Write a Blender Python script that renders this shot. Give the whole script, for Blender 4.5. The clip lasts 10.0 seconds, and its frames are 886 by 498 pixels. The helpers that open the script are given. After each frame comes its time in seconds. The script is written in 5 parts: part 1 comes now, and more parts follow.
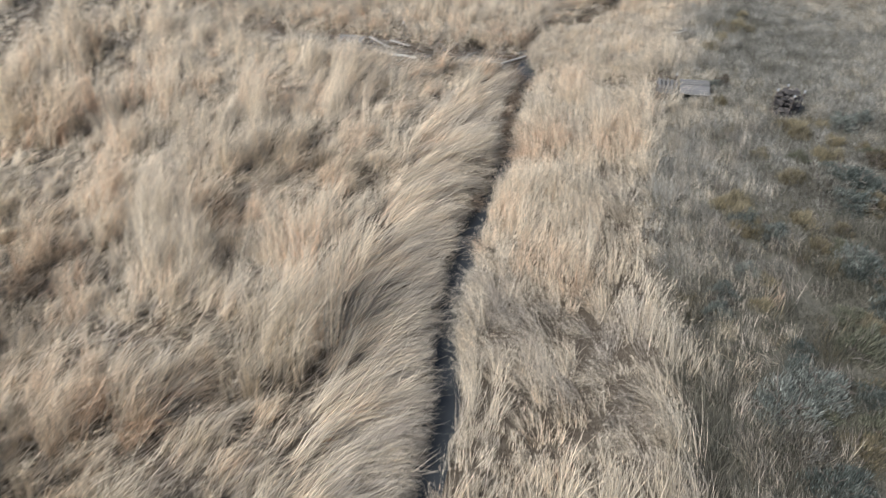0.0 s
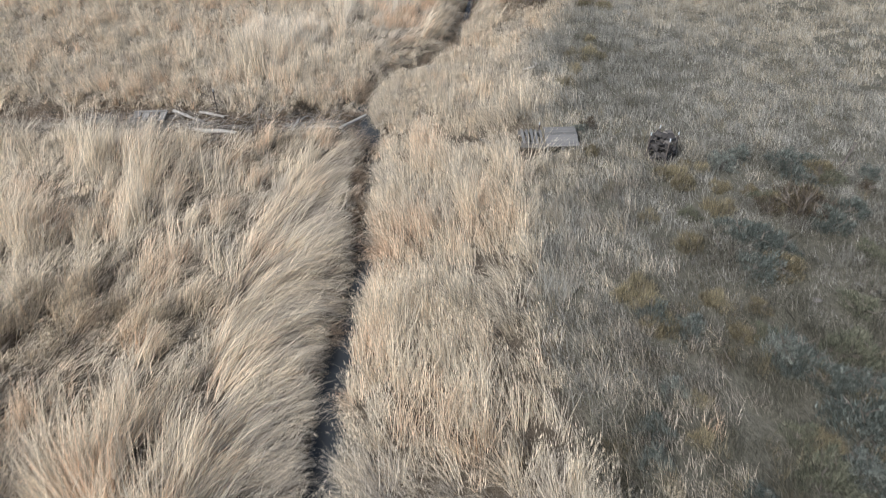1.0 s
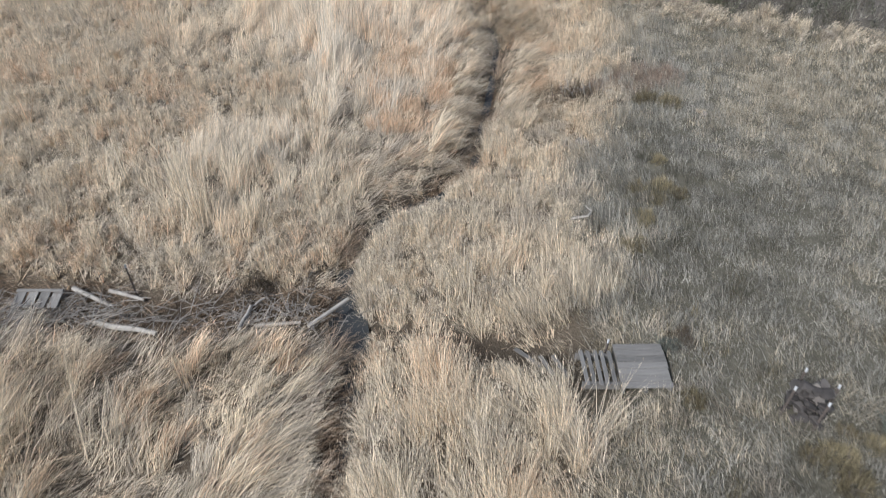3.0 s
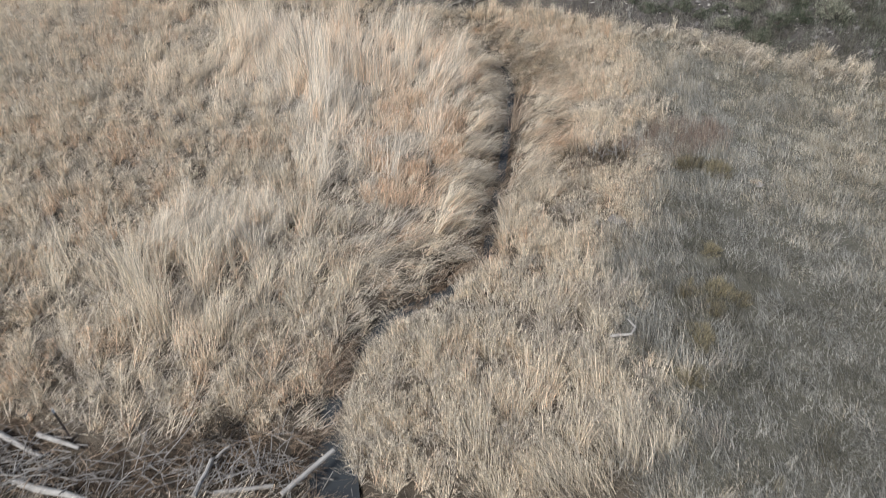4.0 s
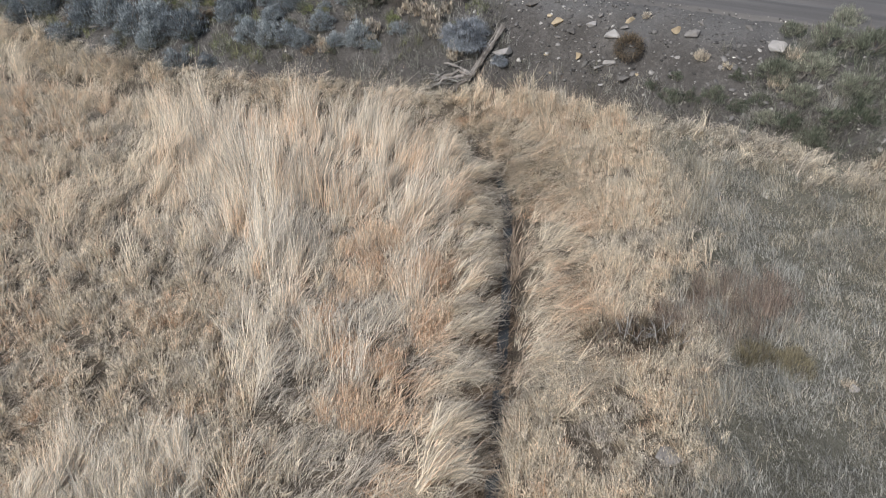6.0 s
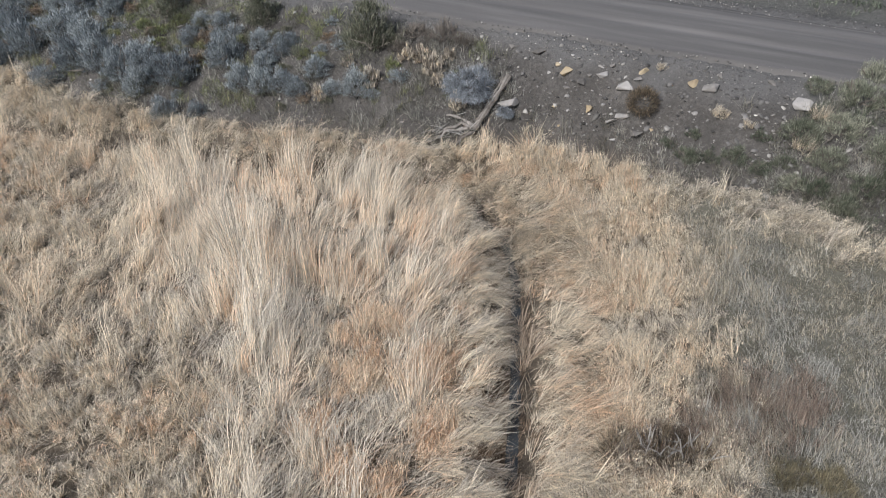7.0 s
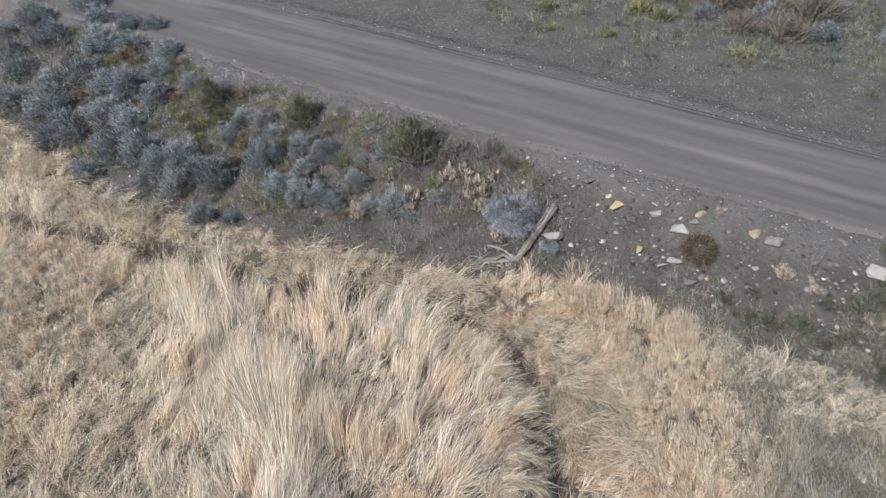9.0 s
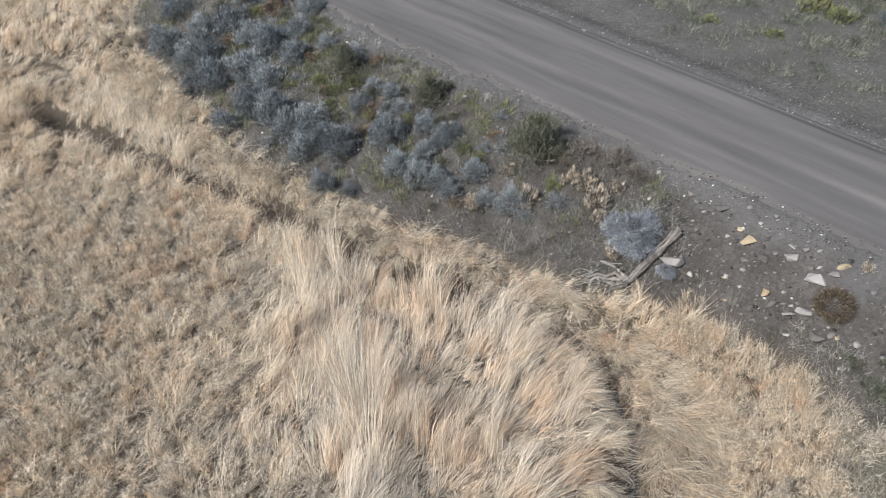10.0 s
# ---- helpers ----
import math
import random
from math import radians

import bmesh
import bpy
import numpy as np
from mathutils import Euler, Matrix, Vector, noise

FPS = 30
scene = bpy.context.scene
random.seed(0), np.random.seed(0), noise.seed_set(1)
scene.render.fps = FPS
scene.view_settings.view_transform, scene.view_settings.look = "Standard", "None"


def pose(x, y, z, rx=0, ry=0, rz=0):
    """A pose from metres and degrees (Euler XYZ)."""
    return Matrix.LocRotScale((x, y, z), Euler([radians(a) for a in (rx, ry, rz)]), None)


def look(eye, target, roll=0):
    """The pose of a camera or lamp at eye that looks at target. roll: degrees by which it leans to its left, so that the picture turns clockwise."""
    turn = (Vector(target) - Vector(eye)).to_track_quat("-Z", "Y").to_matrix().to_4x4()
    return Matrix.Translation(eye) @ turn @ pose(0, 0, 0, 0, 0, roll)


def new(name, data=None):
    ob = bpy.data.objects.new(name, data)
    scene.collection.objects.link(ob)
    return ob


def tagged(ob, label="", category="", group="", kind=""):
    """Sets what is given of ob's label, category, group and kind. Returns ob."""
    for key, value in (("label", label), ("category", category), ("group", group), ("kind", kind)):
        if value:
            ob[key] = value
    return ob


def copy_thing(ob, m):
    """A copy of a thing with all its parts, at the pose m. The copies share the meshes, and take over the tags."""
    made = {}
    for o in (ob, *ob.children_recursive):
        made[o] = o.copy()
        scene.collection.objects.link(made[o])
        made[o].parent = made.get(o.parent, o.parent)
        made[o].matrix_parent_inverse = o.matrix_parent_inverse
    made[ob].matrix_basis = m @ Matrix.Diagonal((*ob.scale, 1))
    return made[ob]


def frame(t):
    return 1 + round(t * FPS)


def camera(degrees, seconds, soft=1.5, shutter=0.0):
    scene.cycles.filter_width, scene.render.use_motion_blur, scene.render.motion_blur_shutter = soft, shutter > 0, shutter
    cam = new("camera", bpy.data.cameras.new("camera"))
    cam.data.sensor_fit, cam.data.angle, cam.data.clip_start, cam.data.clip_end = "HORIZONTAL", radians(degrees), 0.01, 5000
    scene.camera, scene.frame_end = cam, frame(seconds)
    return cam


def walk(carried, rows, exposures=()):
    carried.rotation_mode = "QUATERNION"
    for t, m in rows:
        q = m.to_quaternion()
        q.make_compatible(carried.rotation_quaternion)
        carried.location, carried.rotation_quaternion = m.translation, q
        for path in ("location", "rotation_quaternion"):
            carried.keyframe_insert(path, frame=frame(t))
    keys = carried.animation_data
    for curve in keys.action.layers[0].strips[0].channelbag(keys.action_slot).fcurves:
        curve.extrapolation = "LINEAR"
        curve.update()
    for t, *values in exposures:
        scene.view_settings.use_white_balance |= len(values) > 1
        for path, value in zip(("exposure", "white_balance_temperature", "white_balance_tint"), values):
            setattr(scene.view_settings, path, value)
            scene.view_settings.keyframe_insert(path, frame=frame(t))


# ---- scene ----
cam = camera(69.1, 10.0, soft=1.0, shutter=0.28)
METRES, EYE, TILT, LEAN, TURN = 30.0, 9.6, -40.3, 0.0, 0.0
ROWS = [
    (0.0, 0.0, 0.0, 0.0, -0.0, 0.0, -0.0),
    (0.5, 0.0101, 0.0578, 0.046, -7.48, -0.29, 6.24),
    (1.0, 0.025, 0.1099, 0.0899, -11.3, -0.74, 9.25),
    (1.5, 0.041, 0.1604, 0.1325, -11.27, -0.71, 9.29),
    (2.0, 0.0565, 0.2103, 0.1749, -11.06, -0.63, 9.2),
    (2.5, 0.0716, 0.2592, 0.216, -10.9, -0.57, 9.16),
    (4.0, 0.111, 0.3961, 0.332, -10.22, -0.44, 8.89),
    (4.5, 0.1251, 0.4387, 0.3675, -11.59, -0.64, 10.05),
    (5.0, 0.1386, 0.4791, 0.4028, -11.79, -0.68, 10.26),
    (5.5, 0.1509, 0.5103, 0.4389, -11.75, -0.72, 10.34),
    (7.0, 0.1786, 0.5707, 0.5354, -11.64, -0.65, 10.56),
    (7.5, 0.1863, 0.5828, 0.5665, -11.54, -0.65, 10.56),
    (8.0, 0.1938, 0.5902, 0.5986, -11.22, -0.55, 10.41),
    (8.5, 0.2008, 0.5951, 0.6315, -10.57, -0.44, 10.01),
    (9.0, 0.2049, 0.5965, 0.6653, -8.3, -0.01, 8.19),
    (9.5, 0.2063, 0.5993, 0.694, -2.94, -0.66, 3.82),
    (10.0, 0.205, 0.6051, 0.7204, 1.35, -4.39, 0.24),
]
walk(cam, [(t, pose(0, 0, EYE, TILT, LEAN, TURN) @ pose(METRES * x, METRES * y, METRES * z, 90 + pitch, roll, yaw)) for t, x, y, z, yaw, pitch, roll in ROWS],
     [(0.0, -0.08, 6300, 10), (2.0, -0.1, 6230, 10), (5.0, -0.21, 6280, 10), (7.0, -0.17, 6260, 10), (8.5, -0.03, 6250, 10), (10.0, 0.06, 6330, 10)])

# ---- world, sun ----
world = bpy.data.worlds.new("overcast_sky")
scene.world = world
world.use_nodes = True
wn = world.node_tree
sky = wn.nodes.new("ShaderNodeTexSky")
sky.sky_type = "NISHITA"
sky.sun_disc = False
sky.sun_elevation, sky.sun_rotation = radians(43), radians(238)
sky.air_density, sky.dust_density, sky.ozone_density = 1.0, 2.0, 1.0
wn.links.new(sky.outputs[0], wn.nodes["Background"].inputs[0])
wn.nodes["Background"].inputs[1].default_value = 0.105
sun_data = bpy.data.lights.new("sun", "SUN")
sun_data.energy, sun_data.angle, sun_data.color = 5.0, radians(14), (1.0, 0.985, 0.97)
sun = new("sun", sun_data)
sun.matrix_world = look((-27, -17, 29.8), (0, 0, 0))

# ---- small maths ----
RNG = np.random.default_rng(7)
TABLE = RNG.random((64, 256, 256)).astype(np.float32)


def vnoise(x, y, size, seed=0):
    """Smooth noise 0..1 with features of that size in metres."""
    u, v = np.asarray(x) / size + 37.3 * seed, np.asarray(y) / size + 17.9 * seed
    i, j = np.floor(u).astype(int), np.floor(v).astype(int)
    a, b = u - i, v - j
    a, b = a * a * (3 - 2 * a), b * b * (3 - 2 * b)
    tab = TABLE[seed % 64]
    p, q, i1, j1 = i & 255, j & 255, (i + 1) & 255, (j + 1) & 255
    return (tab[p, q] * (1 - a) + tab[i1, q] * a) * (1 - b) + (tab[p, j1] * (1 - a) + tab[i1, j1] * a) * b


def fbm(x, y, size, seed=0, octaves=3):
    total, amp, norm = 0.0, 1.0, 0.0
    for k in range(octaves):
        total = total + amp * vnoise(x, y, size / 2 ** k, seed + k)
        norm += amp
        amp *= 0.5
    return total / norm


def smooth(e0, e1, v):
    w = np.clip((np.asarray(v, float) - e0) / (e1 - e0), 0, 1)
    return w * w * (3 - 2 * w)


def tussocks(x, y, size, seed=0):
    """Uneven clumps of about that size: distance to the clump's middle over its size, the way out from it, and two numbers of the clump's own."""
    x, y = np.asarray(x, float), np.asarray(y, float)
    ci, cj = np.floor(x / size).astype(int), np.floor(y / size).astype(int)
    best = np.full(x.shape, 1e9)
    ox, oy, r1, r2 = (np.zeros(x.shape) for _ in range(4))
    for a in (-1, 0, 1):
        for b in (-1, 0, 1):
            p, q = (ci + a) & 255, (cj + b) & 255
            tab = [TABLE[(seed + k) % 64][p, q] for k in range(4)]
            dx, dy = x - (ci + a + 0.1 + 0.8 * tab[0]) * size, y - (cj + b + 0.1 + 0.8 * tab[1]) * size
            d = np.hypot(dx, dy)
            near = d < best
            best, ox, oy = np.where(near, d, best), np.where(near, dx, ox), np.where(near, dy, oy)
            r1, r2 = np.where(near, tab[2], r1), np.where(near, tab[3], r2)
    return best / size, ox / size, oy / size, r1, r2


def splay(az, ox, oy, share):
    """The way az, turned outward from the clump's middle."""
    return np.arctan2(np.sin(az) + share * oy, np.cos(az) + share * ox)


def to_line(x, y, line):
    """Distance to a polyline, signed (left of its run is negative), and the run's direction there."""
    x, y = np.asarray(x, float), np.asarray(y, float)
    best, sign = np.full(x.shape, 1e9), np.ones(x.shape)
    dx, dy = np.zeros(x.shape), np.ones(x.shape)
    for (ax, ay), (bx, by) in zip(line[:-1], line[1:]):
        ex, ey = bx - ax, by - ay
        n = math.hypot(ex, ey)
        w = np.clip(((x - ax) * ex + (y - ay) * ey) / n ** 2, 0, 1)
        d = np.hypot(x - ax - w * ex, y - ay - w * ey)
        near = d < best - 1e-9
        side = np.where(ex * (y - ay) - ey * (x - ax) > 0, -1.0, 1.0)
        best, sign = np.where(near, d, best), np.where(near, side, sign)
        dx, dy = np.where(near, ex / n, dx), np.where(near, ey / n, dy)
    return best, sign, dx, dy


# ---- plan ----
DITCH = [(-0.9, 2.0), (-0.45, 5.0), (0.0, 7.0), (0.07, 8.8), (0.2, 9.8), (0.55, 11.5), (0.85, 13.0), (1.75, 15.1), (2.3, 18.4),
         (2.8, 20.5), (2.95, 23.0), (3.6, 24.1), (4.5, 25.0), (5.7, 25.4), (6.8, 26.1), (7.3, 27.2), (8.0, 28.9), (8.9, 31.0), (9.5, 32.5), (10.2, 34.4), (10.5, 36.0), (10.15, 37.1), (9.6, 38.4)]
CROSS = [(-9.0, 25.2), (-4.6, 24.0), (-0.9, 22.2), (1.8, 22.1), (2.85, 21.2), (4.4, 20.5), (6.0, 19.6), (7.4, 18.6)]
STRIP = [(3.4, 1.0), (3.75, 4.9), (4.4, 8.0), (4.85, 11.4), (5.4, 14.6), (5.65, 15.9), (6.5, 17.6), (7.5, 20.1), (8.6, 22.2), (9.9, 25.1), (11.6, 28.1), (12.9, 30.3), (14.3, 33.2), (15.2, 35.8), (16.2, 38.0)]
EDGE = [(40.0, 14.4), (24.0, 28.0), (18.6, 32.6), (17.4, 34.2), (16.0, 35.4), (15.3, 36.2), (15.1, 37.4), (13.6, 38.6), (12.5, 39.5), (10.9, 39.85), (9.6, 40.2), (8.3, 41.1), (6.6, 42.1), (5.2, 42.6), (2.7, 44.4),
        (-0.2, 46.0), (-1.6, 46.8), (-3.2, 49.0), (-5.8, 52.0), (-8.2, 54.6), (-10.3, 59.0), (-10.0, 66.0), (-9.0, 90.0)]
GULLY = [(-12.0, 50.6), (-8.4, 48.8), (-3.2, 45.8), (0.1, 43.9), (3.9, 41.3), (6.3, 40.4), (8.2, 39.2), (9.7, 38.2)]


def along_road(x, y):
    return (np.asarray(x, float) - np.asarray(y, float)) * 0.70711


def road_height(u):
    """The road climbs gently to the east."""
    return 2.70 + 0.0145 * np.clip(np.asarray(u) + 34, -10, 40)


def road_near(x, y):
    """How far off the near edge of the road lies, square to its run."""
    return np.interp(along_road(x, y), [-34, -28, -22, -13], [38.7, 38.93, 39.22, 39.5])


def road_far(x, y):
    return 44.4 - 0.032 * np.clip(along_road(x, y) + 34, 0, 30)


def ground_z(x, y):
    x, y = np.asarray(x, float), np.asarray(y, float)
    z = 0.10 * (fbm(x, y, 3.0, 3) - 0.5)
    d, sg, _, _ = to_line(x, y, STRIP)
    z = z + 0.5 * smooth(-2.0, 1.5, d * sg)
    d, _, _, _ = to_line(x, y, DITCH)
    z = z - 0.62 * np.exp(-(d / 0.38) ** 2) * (1 - 0.35 * smooth(15.5, 17, y))
    d, side, _, _ = to_line(x, y, DITCH)
    z = z - np.where(side < 0, 0.25, 0.0) * np.exp(-((d - 0.4) / 0.4) ** 2) * smooth(25.5, 26.5, y) * smooth(39, 38, y)
    d, _, _, _ = to_line(x, y, CROSS)
    z = z - 0.30 * np.exp(-(d / 0.7) ** 2)
    d, _, _, _ = to_line(x, y, GULLY)
    z = z - 0.42 * np.exp(-(d / 0.45) ** 2)
    d, sg, _, _ = to_line(x, y, EDGE)
    e = d * -sg * -1
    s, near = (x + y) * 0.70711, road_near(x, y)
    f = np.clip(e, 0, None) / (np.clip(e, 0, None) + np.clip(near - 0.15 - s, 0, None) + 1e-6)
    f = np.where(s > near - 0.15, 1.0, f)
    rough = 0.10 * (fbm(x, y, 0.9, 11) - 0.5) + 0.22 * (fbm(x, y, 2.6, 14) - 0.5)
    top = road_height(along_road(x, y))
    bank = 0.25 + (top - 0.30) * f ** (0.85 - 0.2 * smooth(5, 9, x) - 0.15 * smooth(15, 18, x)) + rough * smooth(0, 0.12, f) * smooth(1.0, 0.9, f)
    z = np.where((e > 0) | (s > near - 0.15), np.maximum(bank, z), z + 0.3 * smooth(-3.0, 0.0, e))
    over = np.clip(s - road_far(x, y), 0, None)
    z = z + np.where(over > 0, 0.16 * np.exp(-((over - 0.35) / 0.3) ** 2) + 0.03 * np.clip(over, 0, 12) + 0.12 * (fbm(x, y, 1.1, 21) - 0.5) * smooth(0.2, 1, over), 0)
    return z


# ---- materials ----
def nodes_of(name):
    m = bpy.data.materials.new(name)
    m.use_nodes = True
    return m, m.node_tree, m.node_tree.nodes["Principled BSDF"]


def ramp(tree, stops, fac):
    n = tree.nodes.new("ShaderNodeValToRGB")
    while len(n.color_ramp.elements) < len(stops):
        n.color_ramp.elements.new(0.5)
    for el, (p, c) in zip(n.color_ramp.elements, stops):
        el.position, el.color = p, (*c, 1)
    tree.links.new(fac, n.inputs[0])
    return n.outputs[0]


def noise_node(tree, scale, detail=4.0, rough=0.6, stretch=None):
    n = tree.nodes.new("ShaderNodeTexNoise")
    n.inputs["Scale"].default_value, n.inputs["Detail"].default_value, n.inputs["Roughness"].default_value = scale, detail, rough
    c = tree.nodes.new("ShaderNodeTexCoord")
    if stretch:
        mp = tree.nodes.new("ShaderNodeMapping")
        mp.inputs["Scale"].default_value = stretch
        tree.links.new(c.outputs["Object"], mp.inputs[0])
        tree.links.new(mp.outputs[0], n.inputs["Vector"])
    else:
        tree.links.new(c.outputs["Object"], n.inputs["Vector"])
    return n.outputs["Fac"]


def maths(tree, op, a, b):
    n = tree.nodes.new("ShaderNodeMath")
    n.operation = op
    for k, v in ((0, a), (1, b)):
        if isinstance(v, (int, float)):
            n.inputs[k].default_value = v
        else:
            tree.links.new(v, n.inputs[k])
    return n.outputs[0]


def mix(tree, kind, fac, a, b):
    n = tree.nodes.new("ShaderNodeMix")
    n.data_type, n.blend_type = "RGBA", kind
    for k, v in ((0, fac), (6, a), (7, b)):
        if isinstance(v, (int, float)):
            n.inputs[k].default_value = v
        elif isinstance(v, tuple):
            n.inputs[k].default_value = (*v, 1)
        else:
            tree.links.new(v, n.inputs[k])
    return n.outputs[2]


def bump(tree, bsdf, height, strength, distance):
    b = tree.nodes.new("ShaderNodeBump")
    b.inputs["Strength"].default_value, b.inputs["Distance"].default_value = strength, distance
    tree.links.new(height, b.inputs["Height"])
    tree.links.new(b.outputs[0], bsdf.inputs["Normal"])


def attribute(tree, name):
    n = tree.nodes.new("ShaderNodeAttribute")
    n.attribute_name = name
    return n.outputs["Fac"]


def blade_material(name, stops, see_through=0.3, spread=0.25):
    """Dry or green blades: the ramp is read by the tuft's own tone, varied from blade to blade."""
    m, t, p = nodes_of(name)
    isl = t.nodes.new("ShaderNodeNewGeometry").outputs["Random Per Island"]
    tone = maths(t, "ADD", attribute(t, "tone"), maths(t, "MULTIPLY", maths(t, "SUBTRACT", maths(t, "FRACT", maths(t, "MULTIPLY", isl, 37.7), 0.0), 0.5), spread))
    col = ramp(t, stops, tone)
    value = maths(t, "ADD", 0.36, maths(t, "MULTIPLY", isl, 1.16))
    hsv = t.nodes.new("ShaderNodeHueSaturation")
    t.links.new(col, hsv.inputs["Color"])
    t.links.new(value, hsv.inputs["Value"])
    t.links.new(hsv.outputs[0], p.inputs["Base Color"])
    p.inputs["Roughness"].default_value = 0.6
    p.inputs["Specular IOR Level"].default_value = 0.25
    tr = t.nodes.new("ShaderNodeBsdfTranslucent")
    t.links.new(hsv.outputs[0], tr.inputs[0])
    mx = t.nodes.new("ShaderNodeMixShader")
    mx.inputs[0].default_value = see_through
    t.links.new(p.outputs[0], mx.inputs[1])
    t.links.new(tr.outputs[0], mx.inputs[2])
    t.links.new(mx.outputs[0], t.nodes["Material Output"].inputs["Surface"])
    return m


def plain_material(name, stops, scale, roughness=0.9, bump_strength=0.4, bump_size=0.02, stretch=None, per_object=0.0):
    m, t, p = nodes_of(name)
    n1 = noise_node(t, scale, 6.0, 0.65, stretch)
    n2 = noise_node(t, scale * 0.17, 3.0, 0.5)
    f = maths(t, "ADD", maths(t, "MULTIPLY", n1, 0.65), maths(t, "MULTIPLY", n2, 0.35))
    if per_object:
        r = t.nodes.new("ShaderNodeObjectInfo").outputs["Random"]
        f = maths(t, "ADD", f, maths(t, "MULTIPLY", maths(t, "SUBTRACT", r, 0.5), per_object))
    t.links.new(ramp(t, stops, f), p.inputs["Base Color"])
    p.inputs["Roughness"].default_value = roughness
    p.inputs["Specular IOR Level"].default_value = 0.3
    bump(t, p, n1, bump_strength, bump_size)
    return m


STRAW = blade_material("dry_straw", [(0.0, (0.15, 0.115, 0.085)), (0.18, (0.38, 0.335, 0.28)), (0.33, (0.585, 0.52, 0.435)), (0.47, (0.665, 0.59, 0.462)), (0.62, (0.775, 0.675, 0.52)), (0.8, (0.69, 0.525, 0.375)), (1.0, (0.58, 0.365, 0.22))], 0.3, 0.22)
PALE = blade_material("bleached_straw", [(0.0, (0.22, 0.18, 0.14)), (0.3, (0.55, 0.50, 0.43)), (0.5, (0.70, 0.635, 0.53)), (0.64, (0.81, 0.72, 0.58)), (0.8, (0.71, 0.53, 0.37)), (1.0, (0.58, 0.36, 0.21))], 0.3, 0.22)
# brown straw; its darkest tones carry painted shade in ditch and bank hollows
BROWN = blade_material("brown_straw", [(0.0, (0.085, 0.06, 0.042)), (0.2, (0.24, 0.175, 0.12)), (0.4, (0.44, 0.345, 0.255)), (0.65, (0.62, 0.535, 0.43)), (1.0, (0.60, 0.42, 0.27))], 0.25, 0.22)
MEADOW = blade_material("meadow_grass", [(0.0, (0.135, 0.13, 0.1)), (0.25, (0.245, 0.229, 0.185)), (0.5, (0.355, 0.345, 0.308)), (0.8, (0.465, 0.447, 0.398)), (1.0, (0.52, 0.46, 0.355))], 0.3, 0.5)
GOLD = blade_material("golden_grass", [(0.0, (0.15, 0.13, 0.085)), (0.5, (0.27, 0.232, 0.15)), (1.0, (0.42, 0.365, 0.24))], 0.3, 0.4)
RUSSET = blade_material("russet_grass", [(0.0, (0.13, 0.09, 0.07)), (0.5, (0.29, 0.22, 0.175)), (1.0, (0.44, 0.36, 0.285))], 0.25, 0.5)
MEADOW_SAGE = blade_material("green_sage_leaf", [(0.0, (0.085, 0.10, 0.088)), (0.5, (0.20, 0.22, 0.195)), (1.0, (0.36, 0.375, 0.33))], 0.2, 0.5)
PALE_GREEN = blade_material("pale_green_leaf", [(0.0, (0.10, 0.115, 0.08)), (0.5, (0.24, 0.25, 0.185)), (1.0, (0.44, 0.43, 0.34))], 0.25, 0.5)
SAGE = blade_material("sage_leaf", [(0.0, (0.12, 0.135, 0.148)), (0.5, (0.25, 0.278, 0.293)), (1.0, (0.42, 0.45, 0.45))], 0.15, 0.5)
LILAC = blade_material("blue_sage_leaf", [(0.0, (0.12, 0.13, 0.143)), (0.5, (0.26, 0.278, 0.298)), (1.0, (0.42, 0.437, 0.455))], 0.15, 0.5)
JUNIPER = blade_material("juniper_leaf", [(0.0, (0.06, 0.07, 0.048)), (0.5, (0.122, 0.132, 0.092)), (1.0, (0.21, 0.208, 0.15))], 0.15, 0.6)
WEED = blade_material("dark_weed", [(0.0, (0.065, 0.08, 0.055)), (0.5, (0.14, 0.158, 0.11)), (1.0, (0.30, 0.305, 0.23))], 0.2, 0.5)
GREENERY = blade_material("green_weed", [(0.0, (0.16, 0.19, 0.095)), (0.5, (0.29, 0.305, 0.15)), (1.0, (0.42, 0.40, 0.22))], 0.3, 0.5)
TUMBLE = blade_material("dead_twig", [(0.0, (0.065, 0.052, 0.038)), (0.5, (0.13, 0.105, 0.072)), (1.0, (0.28, 0.20, 0.13))], 0.1, 0.5)
BARK = plain_material("grey_bark", [(0.3, (0.10, 0.085, 0.07)), (0.7, (0.24, 0.21, 0.18))], 14, stretch=(1, 1, 0.2))
DRIFT = plain_material("driftwood", [(0.3, (0.20, 0.18, 0.16)), (0.5, (0.36, 0.34, 0.31)), (0.75, (0.52, 0.50, 0.46))], 9, per_object=0.25)
TRUNK = plain_material("split_grey_wood", [(0.3, (0.07, 0.06, 0.05)), (0.5, (0.19, 0.17, 0.15)), (0.75, (0.36, 0.33, 0.30))], 8, stretch=(1, 1, 1), per_object=0.25)
PLANK = plain_material("weathered_plank", [(0.25, (0.10, 0.098, 0.094)), (0.5, (0.185, 0.18, 0.172)), (0.8, (0.28, 0.273, 0.26))], 7, stretch=(0.6, 9, 9), per_object=0.25)
ROCK = plain_material("pale_rock", [(0.2, (0.10, 0.092, 0.084)), (0.5, (0.19, 0.175, 0.16)), (0.8, (0.32, 0.30, 0.28))], 4, per_object=0.5, bump_strength=0.6)
OCHRE = plain_material("ochre_rock", [(0.2, (0.24, 0.18, 0.11)), (0.5, (0.40, 0.32, 0.21)), (0.8, (0.52, 0.44, 0.32))], 4, per_object=0.4, bump_strength=0.6)
WHITE = plain_material("white_rock", [(0.2, (0.22, 0.205, 0.19)), (0.5, (0.34, 0.32, 0.30)), (0.8, (0.52, 0.495, 0.47))], 4, per_object=0.3, bump_strength=0.6)


